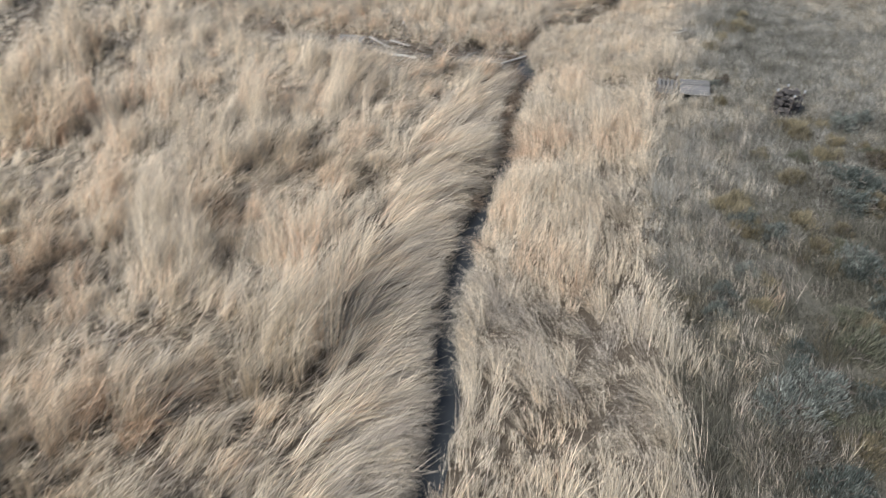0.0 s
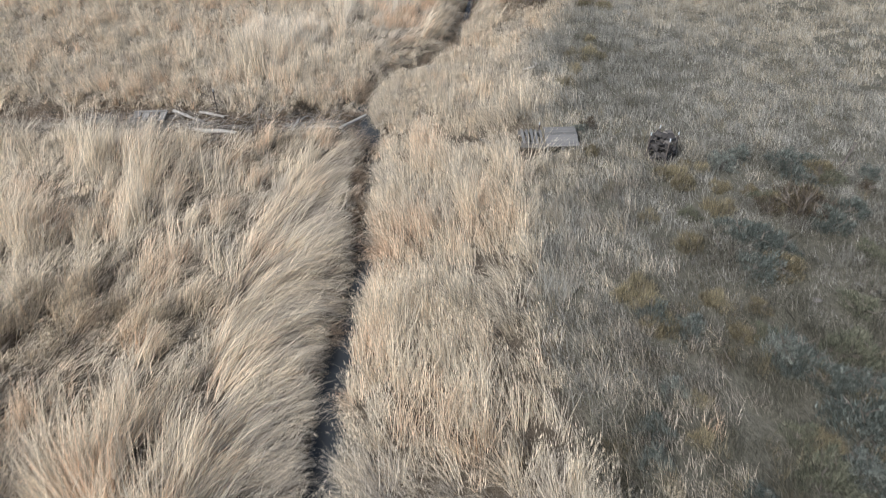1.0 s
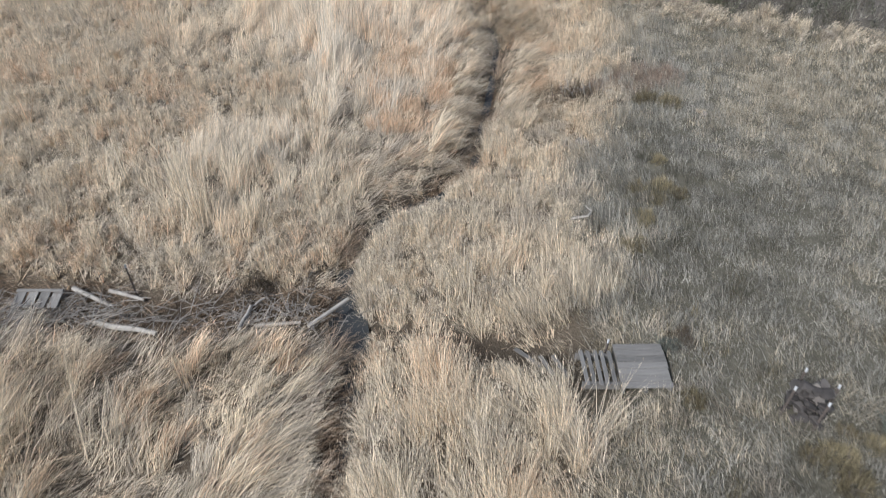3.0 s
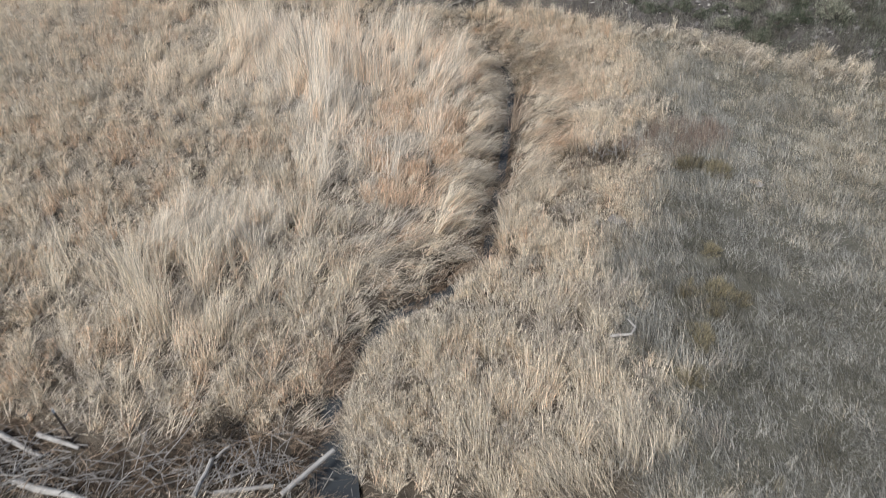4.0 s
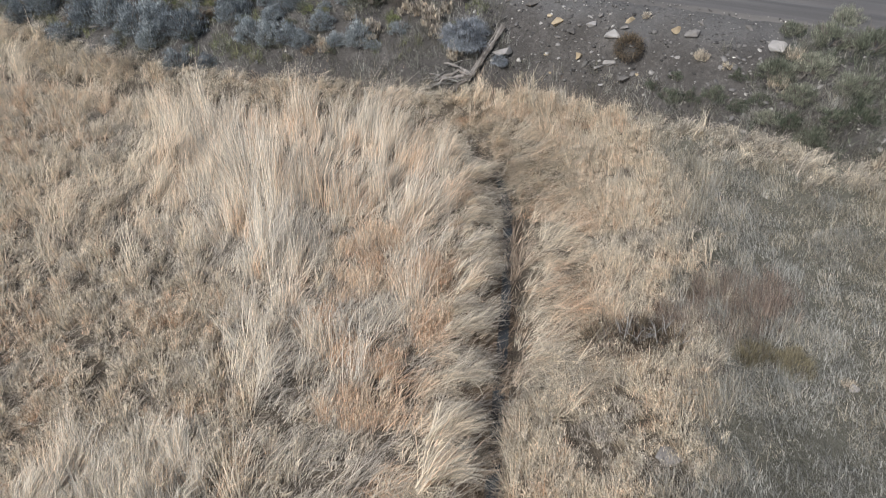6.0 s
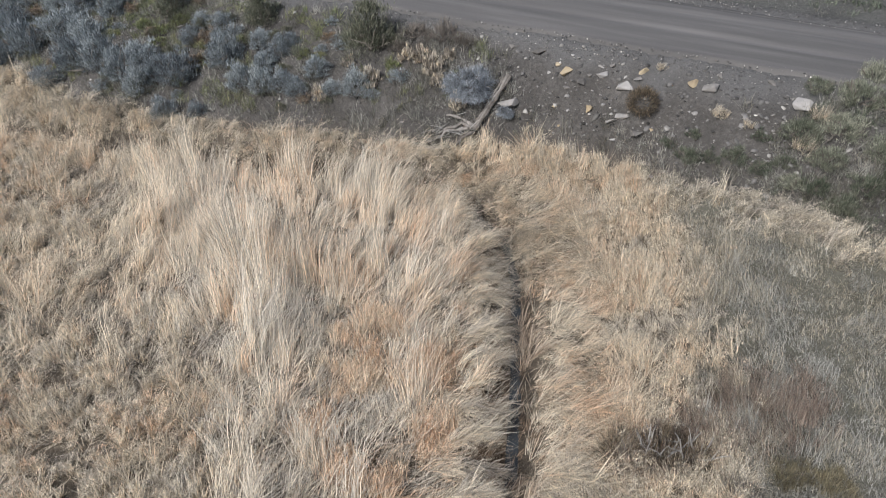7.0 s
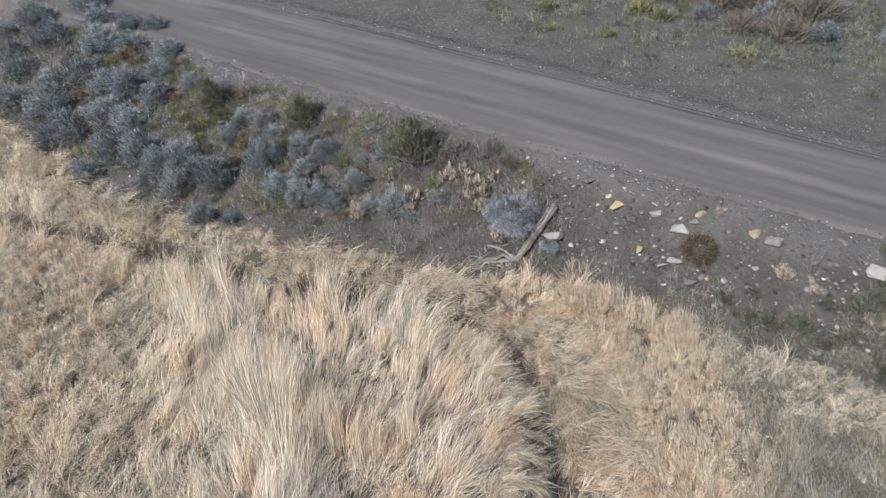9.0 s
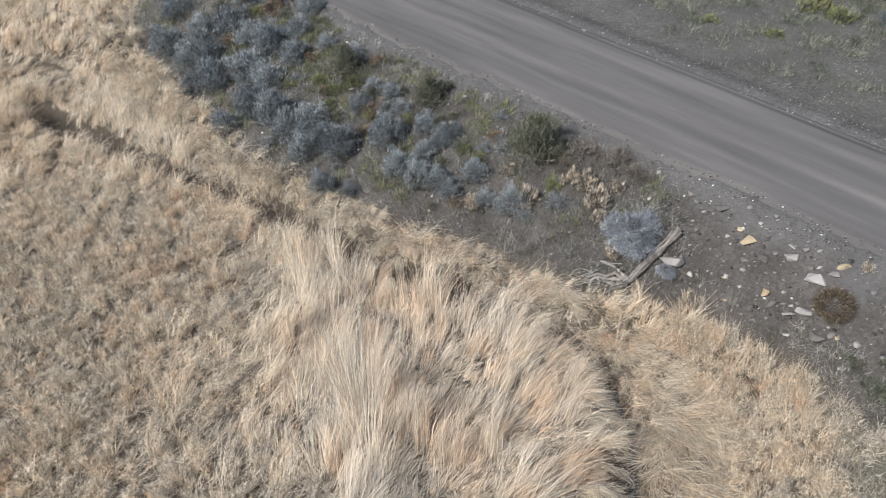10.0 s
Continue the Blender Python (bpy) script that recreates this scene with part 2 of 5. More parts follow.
def ground_material():
    m, t, p = nodes_of("ground_cover")
    fine, coarse = noise_node(t, 9.0, 8.0, 0.7), noise_node(t, 0.9, 4.0, 0.6)
    hair = noise_node(t, 55.0, 4.0, 0.75, (1.0, 0.45, 1.0))
    f = maths(t, "ADD", maths(t, "MULTIPLY", fine, 0.4), maths(t, "ADD", maths(t, "MULTIPLY", coarse, 0.25), maths(t, "MULTIPLY", hair, 0.35)))
    thatch = ramp(t, [(0.3, (0.06, 0.047, 0.035)), (0.55, (0.13, 0.107, 0.08)), (0.75, (0.24, 0.205, 0.16))], f)
    sod = ramp(t, [(0.3, (0.058, 0.054, 0.038)), (0.55, (0.155, 0.146, 0.116)), (0.75, (0.25, 0.236, 0.19))], f)
    soil = ramp(t, [(0.34, (0.036, 0.033, 0.030)), (0.5, (0.083, 0.076, 0.069)), (0.64, (0.168, 0.155, 0.142))], f)
    verge = ramp(t, [(0.32, (0.05, 0.049, 0.043)), (0.5, (0.11, 0.106, 0.096)), (0.66, (0.195, 0.188, 0.172))], f)
    mud_and_shade = ramp(t, [(0.3, (0.03, 0.025, 0.02)), (0.7, (0.075, 0.06, 0.045))], f)
    litter = ramp(t, [(0.3, (0.16, 0.13, 0.095)), (0.55, (0.32, 0.275, 0.215)), (0.75, (0.48, 0.42, 0.335))], f)
    c = mix(t, "MIX", attribute(t, "sod"), mix(t, "MIX", attribute(t, "litter"), thatch, litter), sod)
    c = mix(t, "MIX", attribute(t, "soil"), c, soil)
    c = mix(t, "MIX", attribute(t, "verge"), c, verge)
    chips = ramp(t, [(0.3, (0.072, 0.07, 0.068)), (0.5, (0.122, 0.117, 0.113)), (0.7, (0.19, 0.183, 0.176))], f)
    c = mix(t, "MIX", attribute(t, "shoulder"), c, chips)
    c = mix(t, "MIX", attribute(t, "mud_and_shade"), c, mud_and_shade)
    t.links.new(c, p.inputs["Base Color"])
    p.inputs["Roughness"].default_value = 0.95
    p.inputs["Specular IOR Level"].default_value = 0.2
    clods = noise_node(t, 3.2, 5.0, 0.75)
    bump(t, p, maths(t, "ADD", fine, clods), 0.9, 0.07)
    return m


def road_material():
    m, t, p = nodes_of("gravel_road")
    streak = noise_node(t, 1.3, 5.0, 0.6, (0.12, 1.6, 1))
    fine = noise_node(t, 26.0, 6.0, 0.75)
    f = maths(t, "ADD", maths(t, "MULTIPLY", streak, 0.7), maths(t, "MULTIPLY", fine, 0.3))
    lane = attribute(t, "worn")
    f = maths(t, "ADD", f, maths(t, "MULTIPLY", maths(t, "SUBTRACT", lane, 0.5), 0.28))
    c = ramp(t, [(0.25, (0.078, 0.073, 0.069)), (0.5, (0.126, 0.117, 0.110)), (0.75, (0.186, 0.173, 0.162))], f)
    t.links.new(c, p.inputs["Base Color"])
    p.inputs["Roughness"].default_value = 0.9
    bump(t, p, fine, 0.5, 0.02)
    return m


GROUND, ROAD = ground_material(), road_material()


def water_material():
    m, t, p = nodes_of("ditch_water")
    p.inputs["Base Color"].default_value = (0.05, 0.055, 0.058, 1)
    p.inputs["Roughness"].default_value = 0.06
    p.inputs["IOR"].default_value = 1.33
    p.inputs["Specular IOR Level"].default_value = 0.6
    bump(t, p, noise_node(t, 6.0, 2.0), 0.05, 0.01)
    return m


# ---- mesh helpers ----
def raw_mesh(name, verts, loops, starts, totals, mat, face_tone=None, smooth_faces=False):
    me = bpy.data.meshes.new(name)
    me.vertices.add(len(verts))
    me.vertices.foreach_set("co", np.ascontiguousarray(verts, np.float32).ravel())
    me.loops.add(len(loops))
    me.loops.foreach_set("vertex_index", np.ascontiguousarray(loops, np.int32))
    me.polygons.add(len(starts))
    me.polygons.foreach_set("loop_start", np.ascontiguousarray(starts, np.int32))
    me.polygons.foreach_set("loop_total", np.ascontiguousarray(totals, np.int32))
    if smooth_faces:
        me.polygons.foreach_set("use_smooth", np.ones(len(starts), bool))
    me.update(calc_edges=True)
    if face_tone is not None:
        me.attributes.new("tone", "FLOAT", "FACE").data.foreach_set("value", np.ascontiguousarray(face_tone, np.float32))
    me.materials.append(mat)
    return me


def blade_mesh(name, base, az, a0, a1, length, width, tone, mat, twist=0.8, rng=RNG, gather=None, simple=False):
    """Bent tapered blades: base point, way they lean, angles off the vertical at foot and tip."""
    n = len(base)
    w_az = az + np.pi / 2 + rng.uniform(-twist, twist, n)
    wv = np.stack([np.cos(w_az), np.sin(w_az), np.zeros(n)], 1) * (width / 2)[:, None]
    step = lambda a: np.stack([np.sin(a) * np.cos(az), np.sin(a) * np.sin(az), np.cos(a)], 1) * (length / 2)[:, None]
    mid = base + step(a0)
    tip = mid + step(a1)
    if gather is not None:
        mid, tip = mid - 0.3 * gather, tip - 0.75 * gather
    if simple:
        v = np.stack([base - wv, base + wv, tip], 1)
        return raw_mesh(name, v.reshape(-1, 3), np.arange(n * 3), np.arange(n) * 3, np.full(n, 3), mat, tone)
    v = np.empty((n, 5, 3), np.float32)
    v[:, 0], v[:, 1], v[:, 2], v[:, 3], v[:, 4] = base - wv, base + wv, mid - wv * 0.8, mid + wv * 0.8, tip
    loops = (np.arange(n)[:, None] * 5 + np.array([0, 1, 3, 2, 2, 3, 4])[None]).ravel()
    starts = (np.arange(n)[:, None] * 7 + np.array([0, 4])[None]).ravel()
    return raw_mesh(name, v.reshape(-1, 3), loops, starts, np.tile([4, 3], n), mat, np.repeat(tone, 2))


def part(name, bm, mat, parent, label=""):
    me = bpy.data.meshes.new(name)
    bm.to_mesh(me)
    bm.free()
    me.materials.append(mat)
    ob = new(name, me)
    ob.parent = parent
    return tagged(ob, label)


# ---- ground ----
def spaced(lo, hi, step, far):
    core = np.arange(lo, hi + step / 2, step)
    out = [step]
    while sum(out) < far:
        out.append(out[-1] * 1.35)
    tail = np.cumsum(out)
    return np.concatenate([(lo - tail)[::-1], core, hi + tail])


def build_ground():
    gx, gy = spaced(-20, 34, 0.3, 1500), spaced(0, 76, 0.3, 1500)
    X, Y = np.meshgrid(gx, gy)
    Z = ground_z(X, Y)
    nx, ny = len(gx), len(gy)
    idx = np.arange(nx * ny).reshape(ny, nx)
    quads = np.stack([idx[:-1, :-1], idx[:-1, 1:], idx[1:, 1:], idx[1:, :-1]], -1).reshape(-1, 4)
    me = raw_mesh("ground", np.stack([X, Y, Z], -1).reshape(-1, 3), quads.ravel(), np.arange(len(quads)) * 4, np.full(len(quads), 4), GROUND, None, True)
    x, y = X.ravel(), Y.ravel()
    j = (fbm(x, y, 1.2, 30) - 0.5) * 1.2
    d, sg, _, _ = to_line(x, y, STRIP)
    de, se, _, _ = to_line(x, y, EDGE)
    s = (x + y) * 0.70711
    marks = {"sod": smooth(-0.5, 0.7, d * sg + j), "soil": smooth(-0.4, 0.3, de * se + 0.4 * j), "verge": smooth(0.3, 1.0, s + j * 0.4 - road_far(x, y))}
    marks["shoulder"] = smooth(-1.3, -0.2, s + 1.2 * j - road_near(x, y)) * smooth(1, 0, s - road_far(x, y))
    dd, dc, dg = to_line(x, y, DITCH)[0], to_line(x, y, CROSS)[0], to_line(x, y, GULLY)[0]
    # mud in ditches and gully; same dark painted as shade in northern bank hollows
    marks["mud_and_shade"] = np.clip(smooth(0.55, 0.25, dd) + 0.6 * smooth(0.7, 0.3, dc) + 0.9 * smooth(0.7, 0.3, dg) + 0.9 * smooth(1.2, 0.8, dd) * smooth(25.3, 26.2, y) * smooth(0.0, -0.1, to_line(x, y, DITCH)[1]), 0, 1)
    inside = np.interp(y, [2, 28, 34, 48, 56, 75], [-8, -20, -14, -12.5, -17, -23])
    marks["litter"] = np.clip(smooth(0.3, -0.8, x - inside + j) + smooth(4.4, 3.6, y + 0.4 * j), 0, 1)
    for key, val in marks.items():
        me.attributes.new(key, "FLOAT", "POINT").data.foreach_set("value", val.astype(np.float32))
    tagged(new("ground", me), "uneven marsh ground of thatch, sod and stony soil bank", "ground", kind="structure")


build_ground()


def build_road():
    us, vs = np.linspace(-90, 60, 500), np.linspace(-0.09, 1.026, 70)
    U, q = np.meshgrid(us, vs)
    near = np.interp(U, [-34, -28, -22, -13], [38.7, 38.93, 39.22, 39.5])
    S = near + q * (44.4 - 0.032 * np.clip(U + 34, 0, 30) - near)
    bow = (fbm(U, S * 0, 11.0, 40) - 0.5) * 0.07
    lane = lambda c, w: np.exp(-((q + bow - c) / w) ** 2)
    worn = 0.45 + 0.20 * lane(0.38, 0.07) + 0.26 * lane(0.74, 0.08) + 0.1 * lane(0.56, 0.08) - 0.2 * lane(0.29, 0.03) - 0.12 * lane(0.64, 0.05) - 0.12 * lane(0.47, 0.04)
    worn = worn + 0.5 * (fbm(U * 0.12, S, 0.5, 44) - 0.5) - 0.75 * np.exp(-((q - 0.955) / 0.035) ** 2) - 0.15 * smooth(0.2, 0.1, q)
    z = road_height(U) + 0.05 + 0.06 * (1 - (2 * q - 1) ** 2) - 0.03 * (lane(0.38, 0.05) + lane(0.74, 0.06)) + 0.03 * (fbm(U * 0.3, S, 0.6, 41) - 0.5)
    ragged = (fbm(U, S, 0.8, 47) - 0.5) * 0.12
    z = z - 0.6 * smooth(0.02, -0.09, q + ragged) - 0.05 * np.exp(-((q - 0.96) / 0.03) ** 2)
    z = np.where(q > 0.995, road_height(U) - 0.15, z)
    idx = np.arange(U.size).reshape(U.shape)
    quads = np.stack([idx[:-1, :-1], idx[:-1, 1:], idx[1:, 1:], idx[1:, :-1]], -1).reshape(-1, 4)
    me = raw_mesh("road", np.stack([U, S, z], -1).reshape(-1, 3), quads.ravel(), np.arange(len(quads)) * 4, np.full(len(quads), 4), ROAD, None, True)
    me.attributes.new("worn", "FLOAT", "POINT").data.foreach_set("value", np.clip(worn, 0, 1).astype(np.float32).ravel())
    ob = tagged(new("road", me), "grey compacted gravel road with worn wheel tracks", "road", kind="structure")
    ob.matrix_world = pose(0, 0, 0, 0, 0, -45)


build_road()


def build_water():
    line = np.array(DITCH)
    cum = np.concatenate([[0], np.cumsum(np.hypot(*np.diff(line, axis=0).T))])
    q = np.arange(0, cum[-1], 0.25)
    cx, cy = np.interp(q, cum, line[:, 0]), np.interp(q, cum, line[:, 1])
    tx, ty = np.gradient(cx), np.gradient(cy)
    n = np.hypot(tx, ty)
    half = np.interp(cy, [24.5, 25.5], [0.4, 0.12])
    v = np.concatenate([np.stack([cx - k * half * ty / n, cy + k * half * tx / n, np.full(len(q), -0.33)], 1) for k in (-1, 1)])
    m = len(q)
    i = np.arange(m - 1)
    quads = np.stack([i, i + m, i + 1 + m, i + 1], 1)
    me = raw_mesh("water", v, quads[:, ::-1].ravel(), np.arange(m - 1) * 4, np.full(m - 1, 4), water_material())
    tagged(new("water", me), "narrow slate-grey water in the drainage ditch", "water", kind="structure")


build_water()


# ---- grass ----
def scatter(n, x0, x1, y0, y1, keep):
    x, y = RNG.uniform(x0, x1, n), RNG.uniform(y0, y1, n)
    k = keep(x, y)
    return x[k], y[k]


def in_plan(x, y):
    left = np.interp(y, [2, 28, 34, 48, 56, 75], [-8, -20, -14, -12.5, -17, -23])
    right = np.interp(y, [2, 26, 38, 60], [6.5, 27, 30, 30])
    return (x > left) & (x < right)


def grow(name, x, y, n_blades, radius, height, az, lean, curl, tone, mat, label, width=0.014, az_spread=0.2, lean_spread=0.12, h_spread=0.2, reach=None, lock=0.5, gather=0.8, simple=False, vary=0.05, lift=0.0, plume=0.0):
    """Locks of blades at x, y as one mass. Each lock has its own height, lean and tone; lock: how far neighbours differ in their way; gather: how far the tips draw together."""
    reps = np.broadcast_to(np.asarray(n_blades), x.shape).astype(int)
    i = np.repeat(np.arange(len(x)), reps)
    n, k = len(i), len(x)
    full = lambda v: np.broadcast_to(np.asarray(v, float), x.shape)[i]
    r = full(radius) * np.sqrt(RNG.random(n))
    a = RNG.uniform(0, 2 * np.pi, n)
    ox, oy = r * np.cos(a), r * np.sin(a)
    px, py = x[i] + ox, y[i] + oy
    L = full(height * np.clip(RNG.normal(1, 0.22, k), 0.5, 1.6)) * np.clip(RNG.normal(1, h_spread, n), 0.35, 1.6)
    if reach is not None:
        L = np.minimum(L, full(reach) * RNG.uniform(0.8, 1.1, n))
    A = full(az + RNG.normal(0, 1, k) * lock) + RNG.normal(0, 1, n) * full(az_spread)
    a0 = np.clip(full(lean + RNG.normal(0, 0.16, k)) + RNG.normal(0, 1, n) * full(lean_spread), 0.0, 1.5)
    a1 = np.clip(a0 + full(curl + RNG.normal(0, 0.2, k)) + RNG.normal(0, 0.18, n), 0.0, 2.1)
    base = np.stack([px, py, ground_z(px, py) - 0.02 + full(lift)], 1)
    W = full(width) * RNG.uniform(0.6, 1.4, n)
    T = np.clip(full(tone + RNG.normal(0, vary, k)) + RNG.normal(0, 0.04, n), 0, 1)
    drawn = np.stack([ox, oy, 0 * ox], 1) * full(gather)[:, None]
    me = blade_mesh(name, base, A, a0, a1, L, W, T, mat, gather=drawn, simple=simple)
    if plume:
        k = RNG.random(n) < plume
        way = lambda a: np.stack([np.sin(a) * np.cos(A), np.sin(a) * np.sin(A), np.cos(a)], 1) * (L / 2)[:, None]
        tip = (base + way(a0) + way(a1) - 0.75 * drawn)[k]
        m = len(tip)
        back = RNG.uniform(0.0, 0.25, m)[:, None] * way(a1)[k]
        heads = blade_mesh("plumes", tip - back, A[k] + RNG.normal(0, 0.7, m), a1[k] + RNG.normal(0, 0.35, m), a1[k], RNG.uniform(0.05, 0.11, m), RNG.uniform(0.011, 0.02, m), np.clip(T[k] + 0.05, 0, 1), mat, simple=True)
        tagged(new("plumes", heads), "feathery seed plumes on the tips of the dry reeds", "grass", kind="stuff")
    return tagged(new(name, me), label, "grass", kind="stuff")


def sides(x, y):
    jit = (fbm(x, y, 0.9, 33) - 0.5) * 0.9
    d, s, dx, dy = to_line(x, y, DITCH)
    e, se, _, _ = to_line(x, y, EDGE)
    b, sb, _, _ = to_line(x, y, STRIP)
    ragged = (fbm(x, y, 1.6, 35) - 0.5) * (0.8 + 1.5 * smooth(15, 19, y)) + RNG.normal(0, 0.15, x.shape) * (1 + smooth(15, 19, y))
    return dict(ditch=d, left=s < 0, dx=dx, dy=dy, edge=e * se + 0.5 * jit, strip=b * sb + ragged, cross=to_line(x, y, CROSS)[0], north=to_line(x, y, CROSS)[1] < 0, gully=to_line(x, y, GULLY)[0], jit=jit)


def band_width(y):
    return np.interp(y, [2, 6, 12, 17, 19.5, 20.5, 25.5, 26.5, 31, 36, 38], [2.4, 2.2, 2.3, 2.6, 1.6, 0.6, 0.5, 2.2, 1.8, 1.3, 0.5])


def gap_width(y):
    """Half the width of the open ditch along its run."""
    return np.interp(y, [5.0, 7.0, 7.4, 9.2, 9.5, 9.8, 12.7, 13.0, 14.4, 14.7, 15.3, 15.7, 22.5, 22.8, 23.4, 24.2, 24.5, 25.0, 25.2, 38],
                     [0.0, 0.0, 0.17, 0.17, 0.07, 0.18, 0.17, 0.05, 0.05, 0.2, 0.2, 0.06, 0.06, 0.18, 0.06, 0.06, 0.14, 0.14, 0.06, 0.06])


def fine_marsh(x, y):
    """How far the low, fine grass takes over from the tall reeds."""
    w = smooth(22.6, 23.6, y + 0.35 * x) * (1 - smooth(33.0, 36.0, y - 0.25 * x) * smooth(-4, 2, x)) * (1 - smooth(44.5, 46.0, y + 0.55 * x))
    w = w * (1 - 0.9 * smooth(2.6, 4.0, x + 0.1 * (y - 28)) * smooth(38, 36, y))
    w = w * smooth(46.5, 44.5, y)
    return w * (1 - 0.85 * np.exp(-(((x - 0.6) / 2.2) ** 2 + ((y - 26.2) / 1.6) ** 2)))


# low rust-orange tufts: place and reach
RUSTY = [(5.2, 28.85, 0.7, 0.5), (5.75, 29.65, 0.5, 0.4), (4.9, 31.0, 0.45, 0.5), (5.9, 32.2, 0.7, 0.55), (6.95, 30.4, 0.5, 0.4), (6.3, 33.4, 0.9, 0.5), (7.3, 31.9, 0.5, 0.4), (5.2, 30.2, 0.35, 0.35)]


HOLLOWS = [(0.1, 27.0, 0.42), (1.1, 26.5, 0.38), (-0.6, 27.5, 0.3), (0.9, 29.0, 0.3), (-3.1, 18.6, 0.3), (-4.9, 19.1, 0.35)]


def make_grass():
    x, y = scatter(87000, -22, 30, 4, 76, in_plan)
    thin = np.clip(smooth(-8, -11, x) * smooth(34, 30, y) + smooth(52, 56, y) + smooth(17, 20, x), 0, 1)
    k = RNG.random(len(x)) > 0.5 * thin
    x, y, thin = x[k], y[k], thin[k]
    broad = 1 + 0.6 * thin
    q = sides(x, y)
    near_left = q["left"] | (y > 41)
    field = q["edge"] < 0
    gap = gap_width(y)
    wet = q["ditch"] < gap + 0.05
    kept = lambda cx, cy, r: np.hypot(x - cx, y - cy) < r
    under = kept(7.74, 18.28, 0.55) | kept(6.96, 18.5, 0.4) | kept(6.85, 18.05, 0.55) | kept(9.88, 16.8, 0.42)
    open_soil = under | wet | ((q["cross"] + 0.4 * q["jit"] < np.where(q["north"], 0.5, 1.0)) & (x < 2.4) & (x > -5.2)) | (q["cross"] < 0.22) | (q["gully"] + 0.4 * q["jit"] < np.where(x < 6.5, 0.1 + 0.75 * vnoise(x, y, 1.3, 134), 0.3))
    band = q["left"] & (q["ditch"] + 0.5 * q["jit"] < band_width(y)) & field & (y < 38.2)
    hedge = field & (q["edge"] > np.where(x < 9, -1.7, -0.9)) & (x + RNG.normal(0, 0.9, x.shape) < np.where(y > 38, 30.0, 13.2))
    strip = ~q["left"] & (q["strip"] < 0) & field & ~hedge & (y < 41)
    meadow = ~near_left & (q["strip"] >= 0) & field
    marsh = near_left & ~band & ~hedge & field
    # tall reeds of the marsh
    fine = fine_marsh(x, y) > RNG.random(len(x))
    m = marsh & ~open_soil & ~fine
    X, Y = x[m], y[m]
    clump, hole = fbm(X, Y, 1.5, 50), fbm(X + 0.3 * Y, Y, 0.75, 54)
    h = (0.40 + 0.78 * smooth(0.35, 0.65, clump)) * (0.45 + 0.82 * smooth(0.34, 0.58, hole))
    h = h * (1 - 0.6 * smooth(2.3, 1.2, q["cross"][m]) * smooth(2.5, 1.5, X) * smooth(-7, -5, X)) 
    south = smooth(23.5, 21.5, Y)
    az = 0.95 - 0.35 * south + 1.5 * (fbm(X, Y, 3.0, 58) - 0.5) * 2 + 0.5 * (hole - 0.5) - 0.5 * smooth(30, 33, Y) * smooth(42, 40, Y)
    far = smooth(33, 37, Y)
    h = h * (0.92 - 0.1 * (1 - south)) * (1 - 0.75 * far) + (0.42 + 0.2 * clump + 0.14 * hole) * 0.75 * far
    mound = fbm(X, Y, 2.3, 51)
    h = h * (0.72 + 0.14 * south + (0.62 - 0.34 * south) * smooth(0.38, 0.6, mound)) + 0.28 * np.exp(-((q["gully"][m] - 0.9) / 0.7) ** 2)
    big, small = tussocks(X, Y, 0.85, 5), tussocks(X, Y, 0.48, 25)
    fan = smooth(31.5, 34.5, Y) * smooth(-0.5, 4.0, X + 2.5 * (fbm(X, Y, 1.8, 49) - 0.5))
    td, tx, ty, t1, t2 = (np.where((Y < 22.3) | (fan > 0.5), u, v) for u, v in zip(big, small))
    az = az + fan * (np.clip(1.5 - 0.2 * (X - 3), 0.0, 1.6) + 0.8 * (fbm(X, Y, 1.6, 60) - 0.5) - az)
    h = h * np.where(Y < 22.3, 0.5 + 0.8 * t1, 0.55 + 0.45 * t1 + fan * (0.28 + 0.35 * t1)) * (1.16 - 0.55 * smooth(0.25, 0.75, td))
    az = splay(az, tx, ty, 1.1)
    lean = np.clip(0.62 - 0.4 * (h - 0.5) - 0.18 * south + 0.35 * smooth(0.15, 0.6, td), 0.15, 1.15)
    # the lower the reeds, the darker their tone: shade between tussocks put into colour
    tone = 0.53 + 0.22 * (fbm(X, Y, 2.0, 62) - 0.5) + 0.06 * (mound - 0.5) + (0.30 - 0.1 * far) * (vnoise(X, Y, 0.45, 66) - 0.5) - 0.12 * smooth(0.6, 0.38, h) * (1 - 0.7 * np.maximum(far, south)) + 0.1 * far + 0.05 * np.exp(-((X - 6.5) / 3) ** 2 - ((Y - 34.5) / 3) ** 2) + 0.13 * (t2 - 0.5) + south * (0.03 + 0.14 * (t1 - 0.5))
    rust = 0.5 * np.exp(-(((X - 3.0) / 0.9) ** 2 + ((Y - 24.2) / 0.5) ** 2)) + 0.25 * smooth(0.6, 0.7, fbm(X, Y, 1.1, 71)) * (1 - far)
    tone, h = tone + 0.27 * rust, h * (1 - 0.3 * np.clip(rust, 0, 1))
    bleached = RNG.random(len(X)) < smooth(27, 31, Y) * smooth(0.0, 3.5, X)
    spare = np.ones(len(X), bool)
    for cx, cy, rx, ry in RUSTY:
        spare &= np.hypot((X - cx) / rx, (Y - cy) / ry) > 0.9
    for cx, cy, r in HOLLOWS:
        spare &= np.hypot(X - cx, Y - cy) > r
